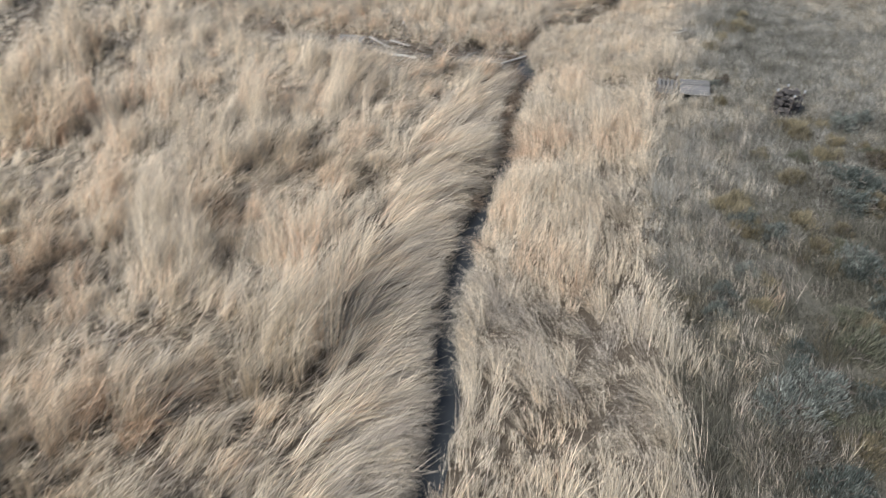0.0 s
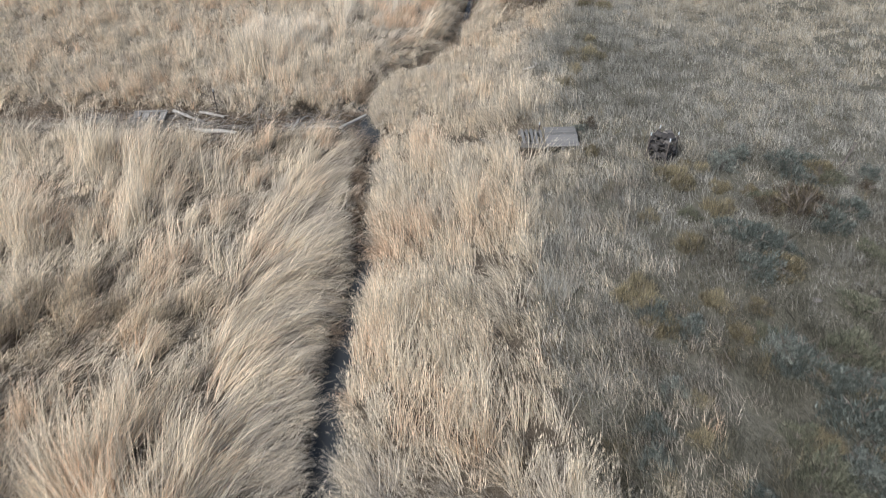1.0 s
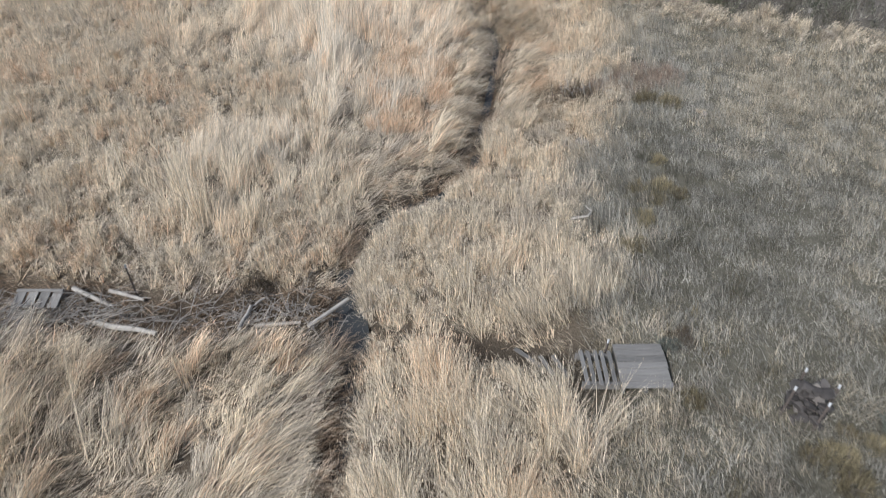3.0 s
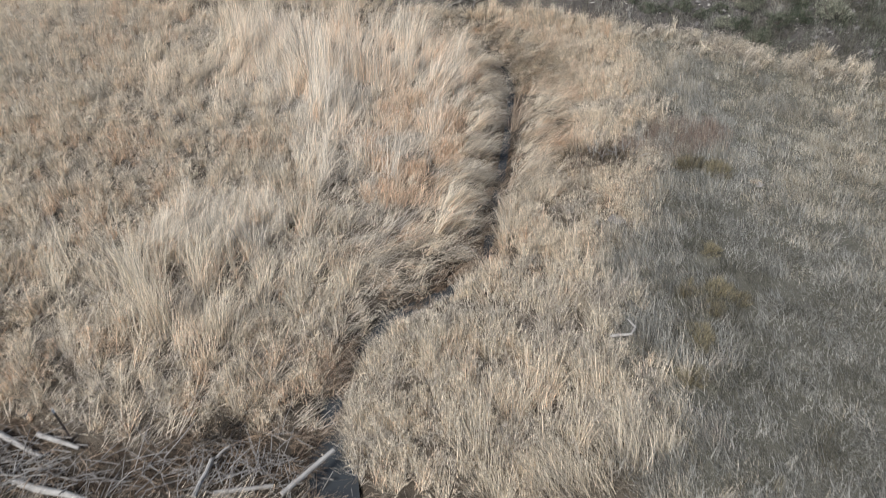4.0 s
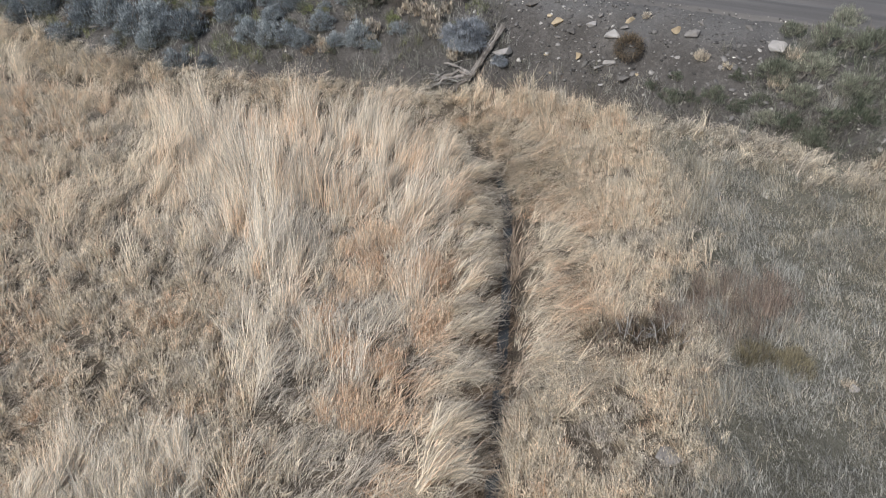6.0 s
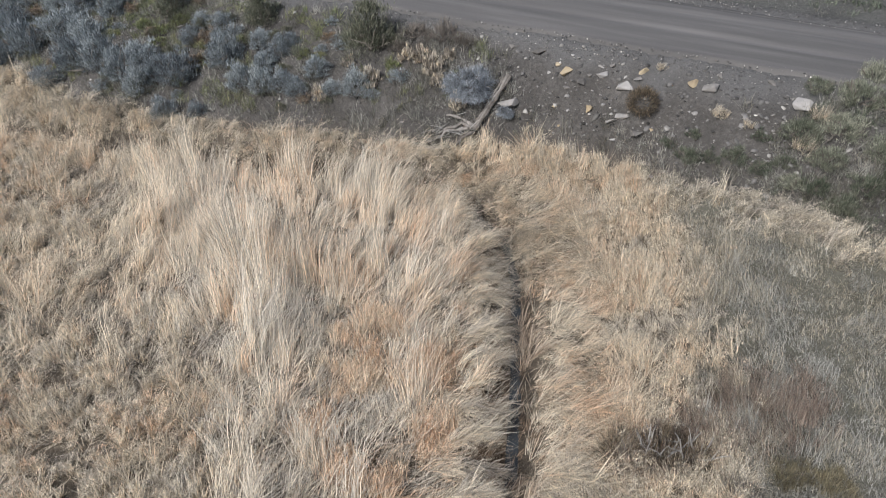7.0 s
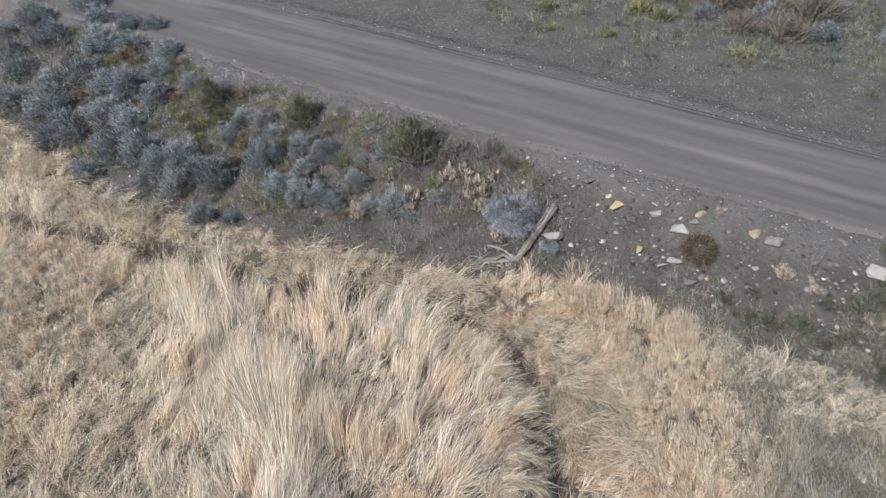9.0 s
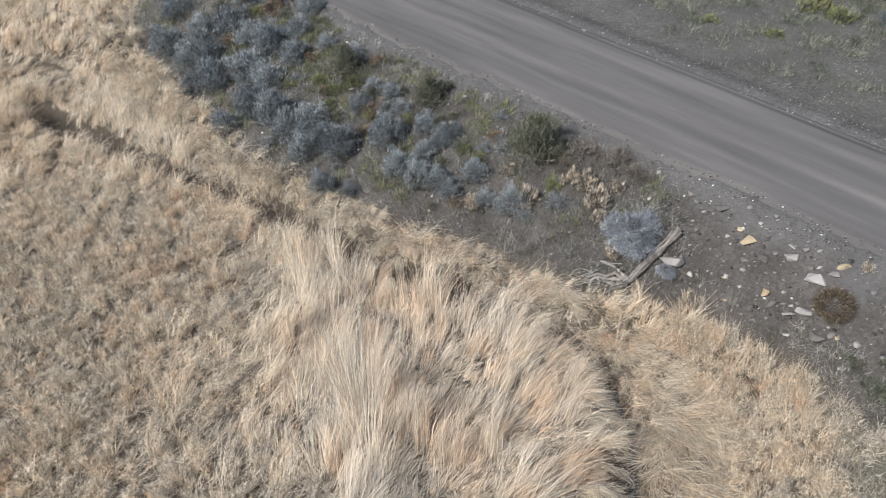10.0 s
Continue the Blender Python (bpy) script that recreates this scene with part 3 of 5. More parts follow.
    for part_of, name, mat, label in ((~bleached, "marsh_reeds", STRAW, "tall pale dry reed grass in leaning tussocks"), (bleached, "bleached_reeds", PALE, "bleached whitish reed grass leaning beside the ditch")):
        k = part_of & spare
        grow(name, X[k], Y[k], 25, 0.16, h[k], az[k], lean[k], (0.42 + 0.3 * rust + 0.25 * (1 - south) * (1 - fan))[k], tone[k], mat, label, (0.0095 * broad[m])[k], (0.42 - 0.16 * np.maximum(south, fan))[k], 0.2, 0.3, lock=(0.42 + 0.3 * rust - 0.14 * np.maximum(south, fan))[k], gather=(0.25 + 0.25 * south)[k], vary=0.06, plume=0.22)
    # flattened grey reeds under and between the tussocks
    X, Y = scatter(13000, -12, 10, 5, 46, in_plan)
    w = sides(X, Y)
    k = (w["left"] | (Y > 40)) & (w["edge"] < -0.4) & (w["ditch"] > 0.4) & (w["cross"] > 0.6) & (w["gully"] > 0.45)
    for cx, cy, r in HOLLOWS:
        k &= np.hypot(X - cx, Y - cy) > r
    X, Y = X[k], Y[k]
    flow = 0.35 + 1.6 * (fbm(X, Y, 2.2, 58) - 0.5)
    grow("matted_reeds", X, Y, 15, 0.2, 0.62, flow, 1.25, 0.15, 0.31 + 0.08 * smooth(23, 21, Y) + 0.3 * (vnoise(X, Y, 0.6, 59) - 0.5), STRAW, "grey matted dead reeds lying between the tussocks", 0.013, 0.3, 0.14, lock=0.4, gather=0.5, simple=True, vary=0.08)
    # long bleached locks swept round two hollows
    a, r = RNG.uniform(0, 6.283, 260), np.sqrt(RNG.random(260))
    X, Y = 0.8 + 1.7 * r * np.cos(a), 28.2 + 1.0 * r * np.sin(a)
    k = np.min([np.hypot(X - cx, Y - cy) - r for cx, cy, r in HOLLOWS], axis=0) > 0
    X, Y = X[k], Y[k]
    td, tx, ty, t1, t2 = tussocks(X, Y, 0.45, 37)
    grow("swept_reeds", X, Y, 26, 0.12, 0.55 + 0.4 * t1, splay(1.1 + 2.0 * (t2 - 0.5), tx, ty, 1.0), 0.45, 0.6, 0.54 + 0.2 * (t1 - 0.5), PALE, "long bleached reeds swept round a hollow", 0.010, 0.2, 0.16, lock=0.2, gather=0.5, vary=0.06, plume=0.15)
    # low rust-orange tufts beside the northern ditch
    px, py = [], []
    for cx, cy, rx, ry in RUSTY:
        n = int(100 * rx * ry) + 8
        a, r = RNG.uniform(0, 6.283, n), np.sqrt(RNG.random(n))
        px.append(cx + rx * r * np.cos(a))
        py.append(cy + ry * r * np.sin(a))
    X, Y = np.concatenate(px), np.concatenate(py)
    td, tx, ty, t1, t2 = tussocks(X, Y, 0.4, 29)
    grow("rusty_reeds", X, Y, 34, 0.13, (0.28 + 0.26 * t1) * (1.1 - 0.4 * td), splay(1.2 + 2.4 * (fbm(X, Y, 0.8, 63) - 0.5), tx, ty, 1.3), 0.4, 0.5, 0.77 + 0.2 * (t2 - 0.5), STRAW, "low upright rust-orange reed tufts", 0.010, 0.6, 0.2, lock=0.5, gather=0.1, vary=0.06, plume=0.5)
    # finer seed-head grass of the far marsh
    X, Y = scatter(24500, -20, 10, 22.5, 46.5, lambda u, v: fine_marsh(u, v) > RNG.random(len(u)))
    w = sides(X, Y)
    k = (w["left"] | (Y > 40)) & (w["ditch"] > band_width(Y) - 0.35) & (w["edge"] < -1.2) & (w["cross"] > 0.5) & (w["gully"] > 0.25) & in_plan(X, Y)
    X, Y = X[k], Y[k]
    hole, clump = fbm(X, Y, 0.8, 54), fbm(X, Y, 1.7, 50)
    h = 0.24 + 0.2 * smooth(0.3, 0.6, hole) + 0.08 * clump
    # tone drops in the gaps: painted shade between the hummocks
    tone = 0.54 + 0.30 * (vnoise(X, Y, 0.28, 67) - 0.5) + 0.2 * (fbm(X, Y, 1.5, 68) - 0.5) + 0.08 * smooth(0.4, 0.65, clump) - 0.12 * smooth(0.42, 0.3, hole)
    td, tx, ty, t1, t2 = tussocks(X, Y, 0.34, 9)
    az = splay(0.9 + 3.0 * (fbm(X, Y, 1.6, 69) - 0.5), tx, ty, 1.2)
    h = h * (0.75 + 0.5 * t1) * (1.15 - 0.5 * smooth(0.25, 0.75, td))
    tone = tone + 0.14 * (t2 - 0.5)
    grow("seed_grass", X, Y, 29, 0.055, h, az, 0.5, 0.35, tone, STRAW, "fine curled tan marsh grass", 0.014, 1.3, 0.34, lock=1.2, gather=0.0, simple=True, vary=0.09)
    pick = RNG.random(len(X)) < 0.3 + 0.9 * smooth(0.42, 0.6, fbm(X, Y, 0.7, 55))
    X, Y, h, tone, hole = X[pick], Y[pick], h[pick], tone[pick], hole[pick]
    bright = smooth(0.35, 0.6, vnoise(X, Y, 0.5, 57))
    grow("seed_heads", X, Y, 17, 0.085, 0.075, RNG.uniform(0, 6.28, len(X)), 0.9, 0.7, tone + 0.1 * bright, STRAW, "curled fluffy tan seed heads over the marsh grass", 0.0145, 1.4, 0.45, lock=1.0, gather=0.0, simple=True, vary=0.06, lift=h * 0.85)
    # flattened reeds combed towards the ditch
    m = band & ~wet & ((y < 25.6) | (q["ditch"] > 0.85 + 0.5 * q["jit"]))
    X, Y = x[m], y[m]
    to_ditch = np.arctan2(-q["dx"][m], q["dy"][m])
    far = q["ditch"][m] / np.maximum(band_width(Y), 0.4)
    north = smooth(24, 27, Y)
    ripple = fbm(X * 0.25, Y, 0.5, 74)
    az = to_ditch + (0.9 - 0.5 * north) * np.clip(far, 0, 1) ** 2 - 0.1 * north + 0.6 * (fbm(X, Y, 1.3, 72) - 0.5)
    tuft = smooth(0.5, 0.62, fbm(X, Y, 0.7, 77))
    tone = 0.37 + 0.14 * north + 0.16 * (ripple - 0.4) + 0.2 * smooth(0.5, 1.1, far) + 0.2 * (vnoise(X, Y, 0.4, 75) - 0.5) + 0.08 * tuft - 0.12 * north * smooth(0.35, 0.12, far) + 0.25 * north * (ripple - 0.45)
    lean = 1.3 - 0.35 * smooth(0.6, 1.1, far) - 0.35 * tuft * (1 - 0.5 * north)
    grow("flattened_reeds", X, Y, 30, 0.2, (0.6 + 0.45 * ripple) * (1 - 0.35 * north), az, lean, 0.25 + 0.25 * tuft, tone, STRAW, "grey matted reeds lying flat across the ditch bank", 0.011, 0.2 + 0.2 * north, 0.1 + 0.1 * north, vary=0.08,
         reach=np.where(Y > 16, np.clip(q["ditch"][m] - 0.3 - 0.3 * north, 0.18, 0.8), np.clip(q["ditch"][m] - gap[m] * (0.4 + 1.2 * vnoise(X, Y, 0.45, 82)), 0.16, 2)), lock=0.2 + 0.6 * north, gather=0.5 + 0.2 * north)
    # dead reeds lying in the cross ditch
    u = RNG.uniform(-9.0, 2.3, 620)
    X, Y = u, np.interp(u, [p[0] for p in CROSS], [p[1] for p in CROSS]) + RNG.normal(0, 0.5, len(u))
    grow("sodden_reeds", X, Y, 9, 0.16, 0.45, -0.35 + 3.14 * (RNG.random(len(u)) > 0.5), 1.25, 0.2, 0.22 + 0.6 * (vnoise(X, Y, 0.6, 83) - 0.5), BROWN, "grey-brown dead reeds lying in the cross ditch", 0.014, 0.35, lock=0.6)
    # long locks that hang over the northern ditch
    line = np.array(DITCH)
    n = 2600
    u = RNG.uniform(25.9, 38.2, n)
    back = RNG.uniform(0.12, 1.25, n)
    beat = u / 0.62 + 1.2 * fbm(u, 0 * u, 1.5, 76) + 0.3 * back ** 2
    crest = 0.5 + 0.5 * np.cos(6.2832 * beat)
    own = vnoise(np.floor(beat + 0.5) * 7.3, 0 * u, 1.0, 89)
    X, Y = np.interp(u, line[:, 1], line[:, 0]) - back * 0.93, u + back * 0.3
    k = (crest > 0.84 - 0.2 * smooth(0.5, 1.2, back)) & (back > 0.6 * own) & (RNG.random(n) < 0.75)
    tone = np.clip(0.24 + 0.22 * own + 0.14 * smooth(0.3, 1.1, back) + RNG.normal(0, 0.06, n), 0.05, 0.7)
    az = -0.45 + 1.3 * (own - 0.5) + 0.7 * (fbm(X, Y, 0.5, 73) - 0.5)
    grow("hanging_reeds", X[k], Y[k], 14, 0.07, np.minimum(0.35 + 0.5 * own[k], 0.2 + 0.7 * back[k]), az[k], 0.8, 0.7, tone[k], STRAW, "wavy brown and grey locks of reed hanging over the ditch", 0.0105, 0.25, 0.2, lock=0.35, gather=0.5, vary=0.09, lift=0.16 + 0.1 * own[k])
    # tangle in the hollows between those locks, coloured dark in place of shade
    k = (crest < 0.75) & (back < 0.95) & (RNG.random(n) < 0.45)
    grow("hollow_reeds", X[k], Y[k], 14, 0.12, 0.3, -0.3 + 3.0 * (fbm(X[k], Y[k], 0.4, 98) - 0.5), 0.9, 0.7, 0.03 + 0.3 * vnoise(X[k], Y[k], 0.35, 99) ** 2, BROWN, "brown tangled reeds, coloured dark for the shade in the bank hollows", 0.011, 0.6, 0.3, lock=0.8, gather=0.3, vary=0.06)
    # brown reeds sagging into the overgrown ditch, toned darker for the shade inside it
    u = RNG.uniform(12.9, 38.4, 1250)
    X, Y = np.interp(u, line[:, 1], line[:, 0]) + RNG.normal(-0.12, 0.28, len(u)), u + RNG.normal(0, 0.1, len(u))
    k = gap_width(Y) < 0.12
    X, Y = X[k], Y[k]
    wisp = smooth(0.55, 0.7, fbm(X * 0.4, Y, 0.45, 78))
    grow("ditch_reeds", X, Y, 18, 0.1, 0.3 + 0.25 * wisp, 0.2 + 1.2 * (fbm(X, Y, 0.8, 79) - 0.5), 0.95, 0.6, 0.05 + 0.15 * fbm(X, Y, 0.6, 81) + 0.25 * wisp, BROWN, "brown reeds sagging into the overgrown ditch, its shade put in their colour", 0.012, 0.3, lock=0.6)
    # tan strip along the ditch
    m = strip & ~open_soil
    X, Y = x[m], y[m]
    swirl = fbm(X, Y, 2.2, 80)
    north = smooth(19, 23, Y)
    low = smooth(0.36, 0.60, fbm(X, Y, 1.1, 84))
    h = (0.34 + 0.5 * low) * (1 - 0.2 * north)
    az = 1.75 + 2.6 * (swirl - 0.5)
    flat = smooth(0.55, 0.66, fbm(X, Y, 1.0, 86)) * (1 - north)
    inner = smooth(-1.1, 0.0, q["strip"][m])
    # low spots toned a little darker, shade put into the straw colour
    tone = 0.6 - 0.1 * flat - 0.03 * smooth(13, 10, Y) + 0.3 * (fbm(X, Y, 1.5, 88) - 0.5) + 0.26 * (vnoise(X, Y, 0.4, 90) - 0.5) - 0.1 * inner - 0.06 * (1 - low) + 0.06 * np.exp(-((Y - 15.2) / 1.8) ** 2)
    k = (north < RNG.random(len(X))) & (RNG.random(len(X)) > 0.42 * smooth(13.5, 11, Y))
    reach = np.clip(1.8 * (q["ditch"][m] - gap[m] + 0.05), 0.1, 2)
    td, tx, ty, t1, t2 = tussocks(X, Y, 0.5, 13)
    h, az, tone = h * (0.8 + 0.35 * t1) * (1.1 - 0.4 * smooth(0.25, 0.75, td)), splay(az, tx, ty, 0.9), tone + 0.1 * (t2 - 0.5)
    lean = 0.3 + 0.25 * swirl + 0.5 * flat + 0.2 * smooth(0.2, 0.6, td)
    grow("strip_reeds", X[k], Y[k], 36, 0.15, h[k], az[k], lean[k], 0.4, tone[k], STRAW, "tan and orange dry reed grass beside the ditch", 0.0085, 0.45, 0.2, reach=reach[k], lock=0.35, gather=0.15, plume=0.4)
    # fluffier low grass on the strip further on
    X, Y = scatter(20000, 2, 17, 18.5, 39, lambda u, v: smooth(19, 23, v) > RNG.random(len(u)))
    w = sides(X, Y)
    k = ~w["left"] & (w["strip"] < 0) & (w["edge"] < -0.25) & (w["ditch"] > np.where(Y > 27, 0.2, 0.3)) & (w["cross"] > 0.25)
    k &= np.hypot((X - 11.0) / 1.2, (Y - 28.7) / 0.55) + 1.3 * w["jit"] > 0.45
    X, Y = X[k], Y[k]
    lump, swirl = fbm(X, Y, 0.9, 84), fbm(X, Y, 2.2, 80)
    comb = smooth(27, 29, Y) * smooth(2.6, 1.6, w["ditch"][k])
    h = 0.22 + 0.26 * smooth(0.34, 0.6, lump) + 0.25 * comb
    # dips between the lumps carry their shade in the tone
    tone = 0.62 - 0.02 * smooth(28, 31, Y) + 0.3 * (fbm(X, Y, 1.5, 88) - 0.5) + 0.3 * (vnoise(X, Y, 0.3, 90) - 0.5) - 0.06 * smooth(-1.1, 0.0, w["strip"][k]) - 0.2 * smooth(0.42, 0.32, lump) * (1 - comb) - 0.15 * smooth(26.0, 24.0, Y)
    az = np.where(RNG.random(len(X)) < comb, -0.8, 1.9) + 2.4 * (swirl - 0.5) + 1.1 * comb * (fbm(X, Y, 0.5, 87) - 0.5)
    td, tx, ty, t1, t2 = tussocks(X, Y, 0.42, 17)
    h, az, tone = h * (0.8 + 0.4 * t1) * (1.12 - 0.45 * smooth(0.25, 0.75, td)), splay(az, tx, ty, 0.9 - 0.5 * comb), tone + 0.12 * (t2 - 0.5)
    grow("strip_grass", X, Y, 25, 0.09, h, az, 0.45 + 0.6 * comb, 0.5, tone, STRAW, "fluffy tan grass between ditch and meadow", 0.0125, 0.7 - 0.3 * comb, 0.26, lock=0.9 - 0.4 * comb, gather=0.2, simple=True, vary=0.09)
    pick = RNG.random(len(X)) < 0.75 * (1 - comb)
    X, Y, h, tone, lump = X[pick], Y[pick], h[pick], tone[pick], lump[pick]
    grow("seed_heads", X, Y, 14, 0.08, 0.075, RNG.uniform(0, 6.28, len(X)), 0.9, 0.7, tone + 0.03, STRAW, "curled fluffy tan seed heads on the strip grass", 0.0135, 1.4, 0.45, lock=1.0, gather=0.0, simple=True, vary=0.07, lift=h * 0.8)
    # matted fringe at the foot of the bank
    m = hedge & ~open_soil
    X, Y = x[m], y[m]
    az = -0.9 + 2.2 * (fbm(X, Y, 1.4, 92) - 0.5)
    east = smooth(9.5, 11.5, X)
    td, tx, ty, t1, t2 = tussocks(X, Y, 0.6, 33)
    h = (0.32 + 0.45 * smooth(0.35, 0.65, fbm(X, Y, 0.8, 94))) * (0.6 + 0.6 * t1) * (1.2 - 0.7 * smooth(0.2, 0.75, td)) + 0.3 * smooth(1, -2, X)
    tone = np.clip(0.57 + 0.3 * (fbm(X, Y, 0.9, 96) - 0.5) + 0.2 * (vnoise(X, Y, 0.4, 97) - 0.5), 0.42, 0.68) - 0.04 * smooth(4, 1, X)
    az = splay(az + 2.3 * east, tx, ty, 1.3)
    grow("fringe_reeds", X, Y, 30, 0.15, h, az, 0.8 - 0.3 * east, 0.8 - 0.3 * east, tone + 0.12 * (t2 - 0.5), STRAW, "matted tan reeds fallen over the field edge", 0.0125 * broad[m], 0.35, 0.2, lock=0.8, gather=0.5, vary=0.08)
    # short meadow grass
    m = meadow & ~under
    X, Y = x[m], y[m]
    patch = fbm(X, Y, 1.6, 100)
    rim = smooth(1.6, 0.0, q["strip"][m])
    h = 0.13 + 0.17 * fbm(X, Y, 0.7, 104) + 0.18 * rim
    tone = 0.26 + 0.1 * smooth(12, 15, Y) + 0.12 * smooth(11, 14, X) * smooth(18, 22, Y) + 0.03 * smooth(22, 26, Y) + (0.28 - 0.18 * smooth(21, 25, Y)) * (patch - 0.5) + 0.5 * (vnoise(X, Y, 0.35, 108) - 0.5) + 0.16 * rim - 0.1 + 0.56 * smooth(11, 20, Y) + 0.14 * smooth(12.5, 16, X) * smooth(21, 25, Y) * smooth(32, 29, Y) + 0.22 * smooth(3.0, 1.0, q["strip"][m]) * smooth(9, 12, Y) * smooth(20, 17, Y) - 0.5 * np.exp(-((X - 11.2) / 3.6) ** 2 - ((Y - 22.4) / 3.4) ** 2) - 0.34 * smooth(11.5, 8, Y) - 0.14 * np.exp(-((X - 11.5) / 2.0) ** 2 - ((Y - 26.5) / 2.2) ** 2) - 0.38 * np.exp(-((X - 14.2) / 2.4) ** 2 - ((Y - 29.6) / 2.6) ** 2)
    td, tx, ty, t1, t2 = tussocks(X, Y, 0.5, 21)
    az = splay(2.7 + 1.4 * (fbm(X, Y, 2.5, 112) - 0.5), tx, ty, 1.0)
    h, tone = h * (0.7 + 0.6 * t1) * (1.15 - 0.5 * smooth(0.25, 0.75, td)), tone + 0.3 * (t2 - 0.5)
    fringe = q["strip"][m] / np.interp(Y, [5, 16, 20, 35], [3.0, 3.2, 0.8, 0.8])
    k = RNG.random(len(X)) < 0.75 * smooth(1.25, 0.2, fringe) * smooth(0.0, 0.25, fringe)
    grow("meadow_edge_grass", X[k], Y[k], 34, 0.18, 0.24 + 0.22 * t1[k], az[k], 0.45, 0.4, 0.33 + 0.22 * (t2[k] - 0.5) + 0.1 * smooth(0.7, 0.1, fringe[k]), STRAW, "brownish-grey dry grass between tan strip and meadow", 0.010, 0.6, 0.25, lock=0.5, gather=0.2, simple=True, vary=0.09)
    k = (RNG.random(len(X)) < 0.3 * smooth(0.52, 0.64, fbm(X, Y, 1.3, 113)) * smooth(26, 20, Y)) & (t1 > 0.3)
    grow("golden_grass", X[k], Y[k], 24, 0.15, 0.2 + 0.2 * t1[k], az[k], 0.45, 0.4, 0.4 + 0.6 * (t2[k] - 0.5), GOLD, "golden-olive dry grass mottling the meadow", 0.010, 0.7, 0.28, lock=0.6, gather=0.2, simple=True, vary=0.1)
    grow("meadow_grass", X, Y, np.where(Y > 22, 70, 56), 0.26, h, az, 0.5, 0.45, tone, MEADOW, "short grey-olive meadow grass with dry tips", 0.0125 * broad[m], 0.8, 0.3, lock=0.8, gather=0.2, simple=True, vary=0.1)
    # russet grass round the bare twigs and in the meadow beside them
    n = 700
    a, r = RNG.uniform(0, 6.283, n), np.sqrt(RNG.random(n))
    far = RNG.random(n) < 0.62
    X, Y = np.where(far, 13.0 + 1.7 * r * np.cos(a), 10.9 + 1.0 * r * np.cos(a)), np.where(far, 28.9 + 1.0 * r * np.sin(a), 28.8 + 0.5 * r * np.sin(a))
    k = (fbm(X, Y, 0.9, 141) > 0.42) & (RNG.random(n) > 0.5 * r ** 2)
    X, Y, far = X[k], Y[k], far[k]
    grow("russet_grass", X, Y, 24, 0.14, 0.3 + 0.15 * vnoise(X, Y, 0.5, 142), 2.2 + 2.0 * (fbm(X, Y, 0.8, 143) - 0.5), 0.4, 0.4, np.where(far, 0.6, 0.35) + 0.4 * (vnoise(X, Y, 0.4, 144) - 0.5), RUSSET, "reddish-brown dry grass round bare twigs", 0.009, 0.6, 0.25, lock=0.6, gather=0.2, simple=True, vary=0.1)
    # pale rim of the meadow above the bank
    m = meadow & (q["edge"] > -0.6 - 1.1 * RNG.random(len(x)))
    X, Y = x[m], y[m]
    grow("meadow_rim_grass", X, Y, 26, 0.16, 0.3 + 0.3 * fbm(X, Y, 0.6, 114), -0.6, 0.5, 0.8, 0.4 + 0.3 * (vnoise(X, Y, 0.4, 115) - 0.5), STRAW, "pale curled grass along the meadow rim", 0.013, 0.5, lock=1.0)
    grow("seed_heads", X, Y, 26, 0.13, 0.08, RNG.uniform(0, 6.28, len(X)), 0.9, 0.7, 0.41 + 0.34 * (vnoise(X, Y, 0.5, 115) - 0.5), STRAW, "cream fluffy seed heads along the meadow rim", 0.015, 1.4, 0.45, lock=1.0, gather=0.0, simple=True, vary=0.06, lift=0.3)
    # thin grass on the road verge
    x, y = scatter(14000, -12, 40, 40, 76, in_plan)
    s = (x + y) * 0.70711
    k = (s > road_far(x, y) + 0.5) & (fbm(x, y, 1.1, 116) + 0.015 * (x - 18) > 0.45)
    grow("verge_grass", x[k], y[k], 16, 0.26, 0.11, 2.4, 0.6, 0.3, 0.3 + 0.7 * (fbm(x[k], y[k], 1.4, 118) - 0.5), MEADOW, "thin grey-green grass on the gravel verge", 0.017, 1.0, 0.3, lock=1.5, gather=0.0, simple=True)
    x, y = scatter(6500, 14, 34, 40, 64, in_plan)
    s = (x + y) * 0.70711
    s = s - road_far(x, y)
    k = (s > 1.2) & (RNG.random(len(x)) < smooth(1.2, 4.5, s) * smooth(0.40, 0.56, fbm(x, y, 1.5, 119)))
    grow("verge_weeds", x[k], y[k], 26, 0.22, 0.12 + 0.2 * fbm(x[k], y[k], 0.8, 122), 2.6, 0.6, 0.35, 0.7 + 0.8 * (vnoise(x[k], y[k], 0.8, 125) - 0.5), WEED, "grey-green weeds beyond the gravel road", 0.022, 1.3, 0.35, lock=1.5, gather=0.0, simple=True)
    # sparse weeds on the bank
    x, y = scatter(9000, 13.5, 27, 25, 42, in_plan)
    e, se, _, _ = to_line(x, y, EDGE)
    e, s = e * se, (x + y) * 0.70711
    k = (e > 0.1) & (s < road_near(x, y) - 0.7) & (RNG.random(len(x)) < 0.45 * smooth(16.4, 18.8, x - 0.45 * (s - 36)) * smooth(3.6, 1.8, e) * smooth(0.42, 0.58, fbm(x, y, 1.0, 127)))
    grow("dark_weeds", x[k], y[k], 34, 0.16, 0.2 + 0.3 * fbm(x[k], y[k], 0.8, 122), 2.6, 0.6, 0.35, 0.55 + 0.7 * (vnoise(x[k], y[k], 0.7, 125) - 0.5), WEED, "dark green weeds below the meadow rim", 0.016, 1.3, 0.35, lock=1.5, gather=0.0, simple=True)
    x, y = scatter(40000, -10, 26, 26, 62, in_plan)
    q = to_line(x, y, EDGE)
    e, s = q[0] * q[1], (x + y) * 0.70711
    right = 0.75 * smooth(16.3, 18.8, x - 0.4 * (s - 36))
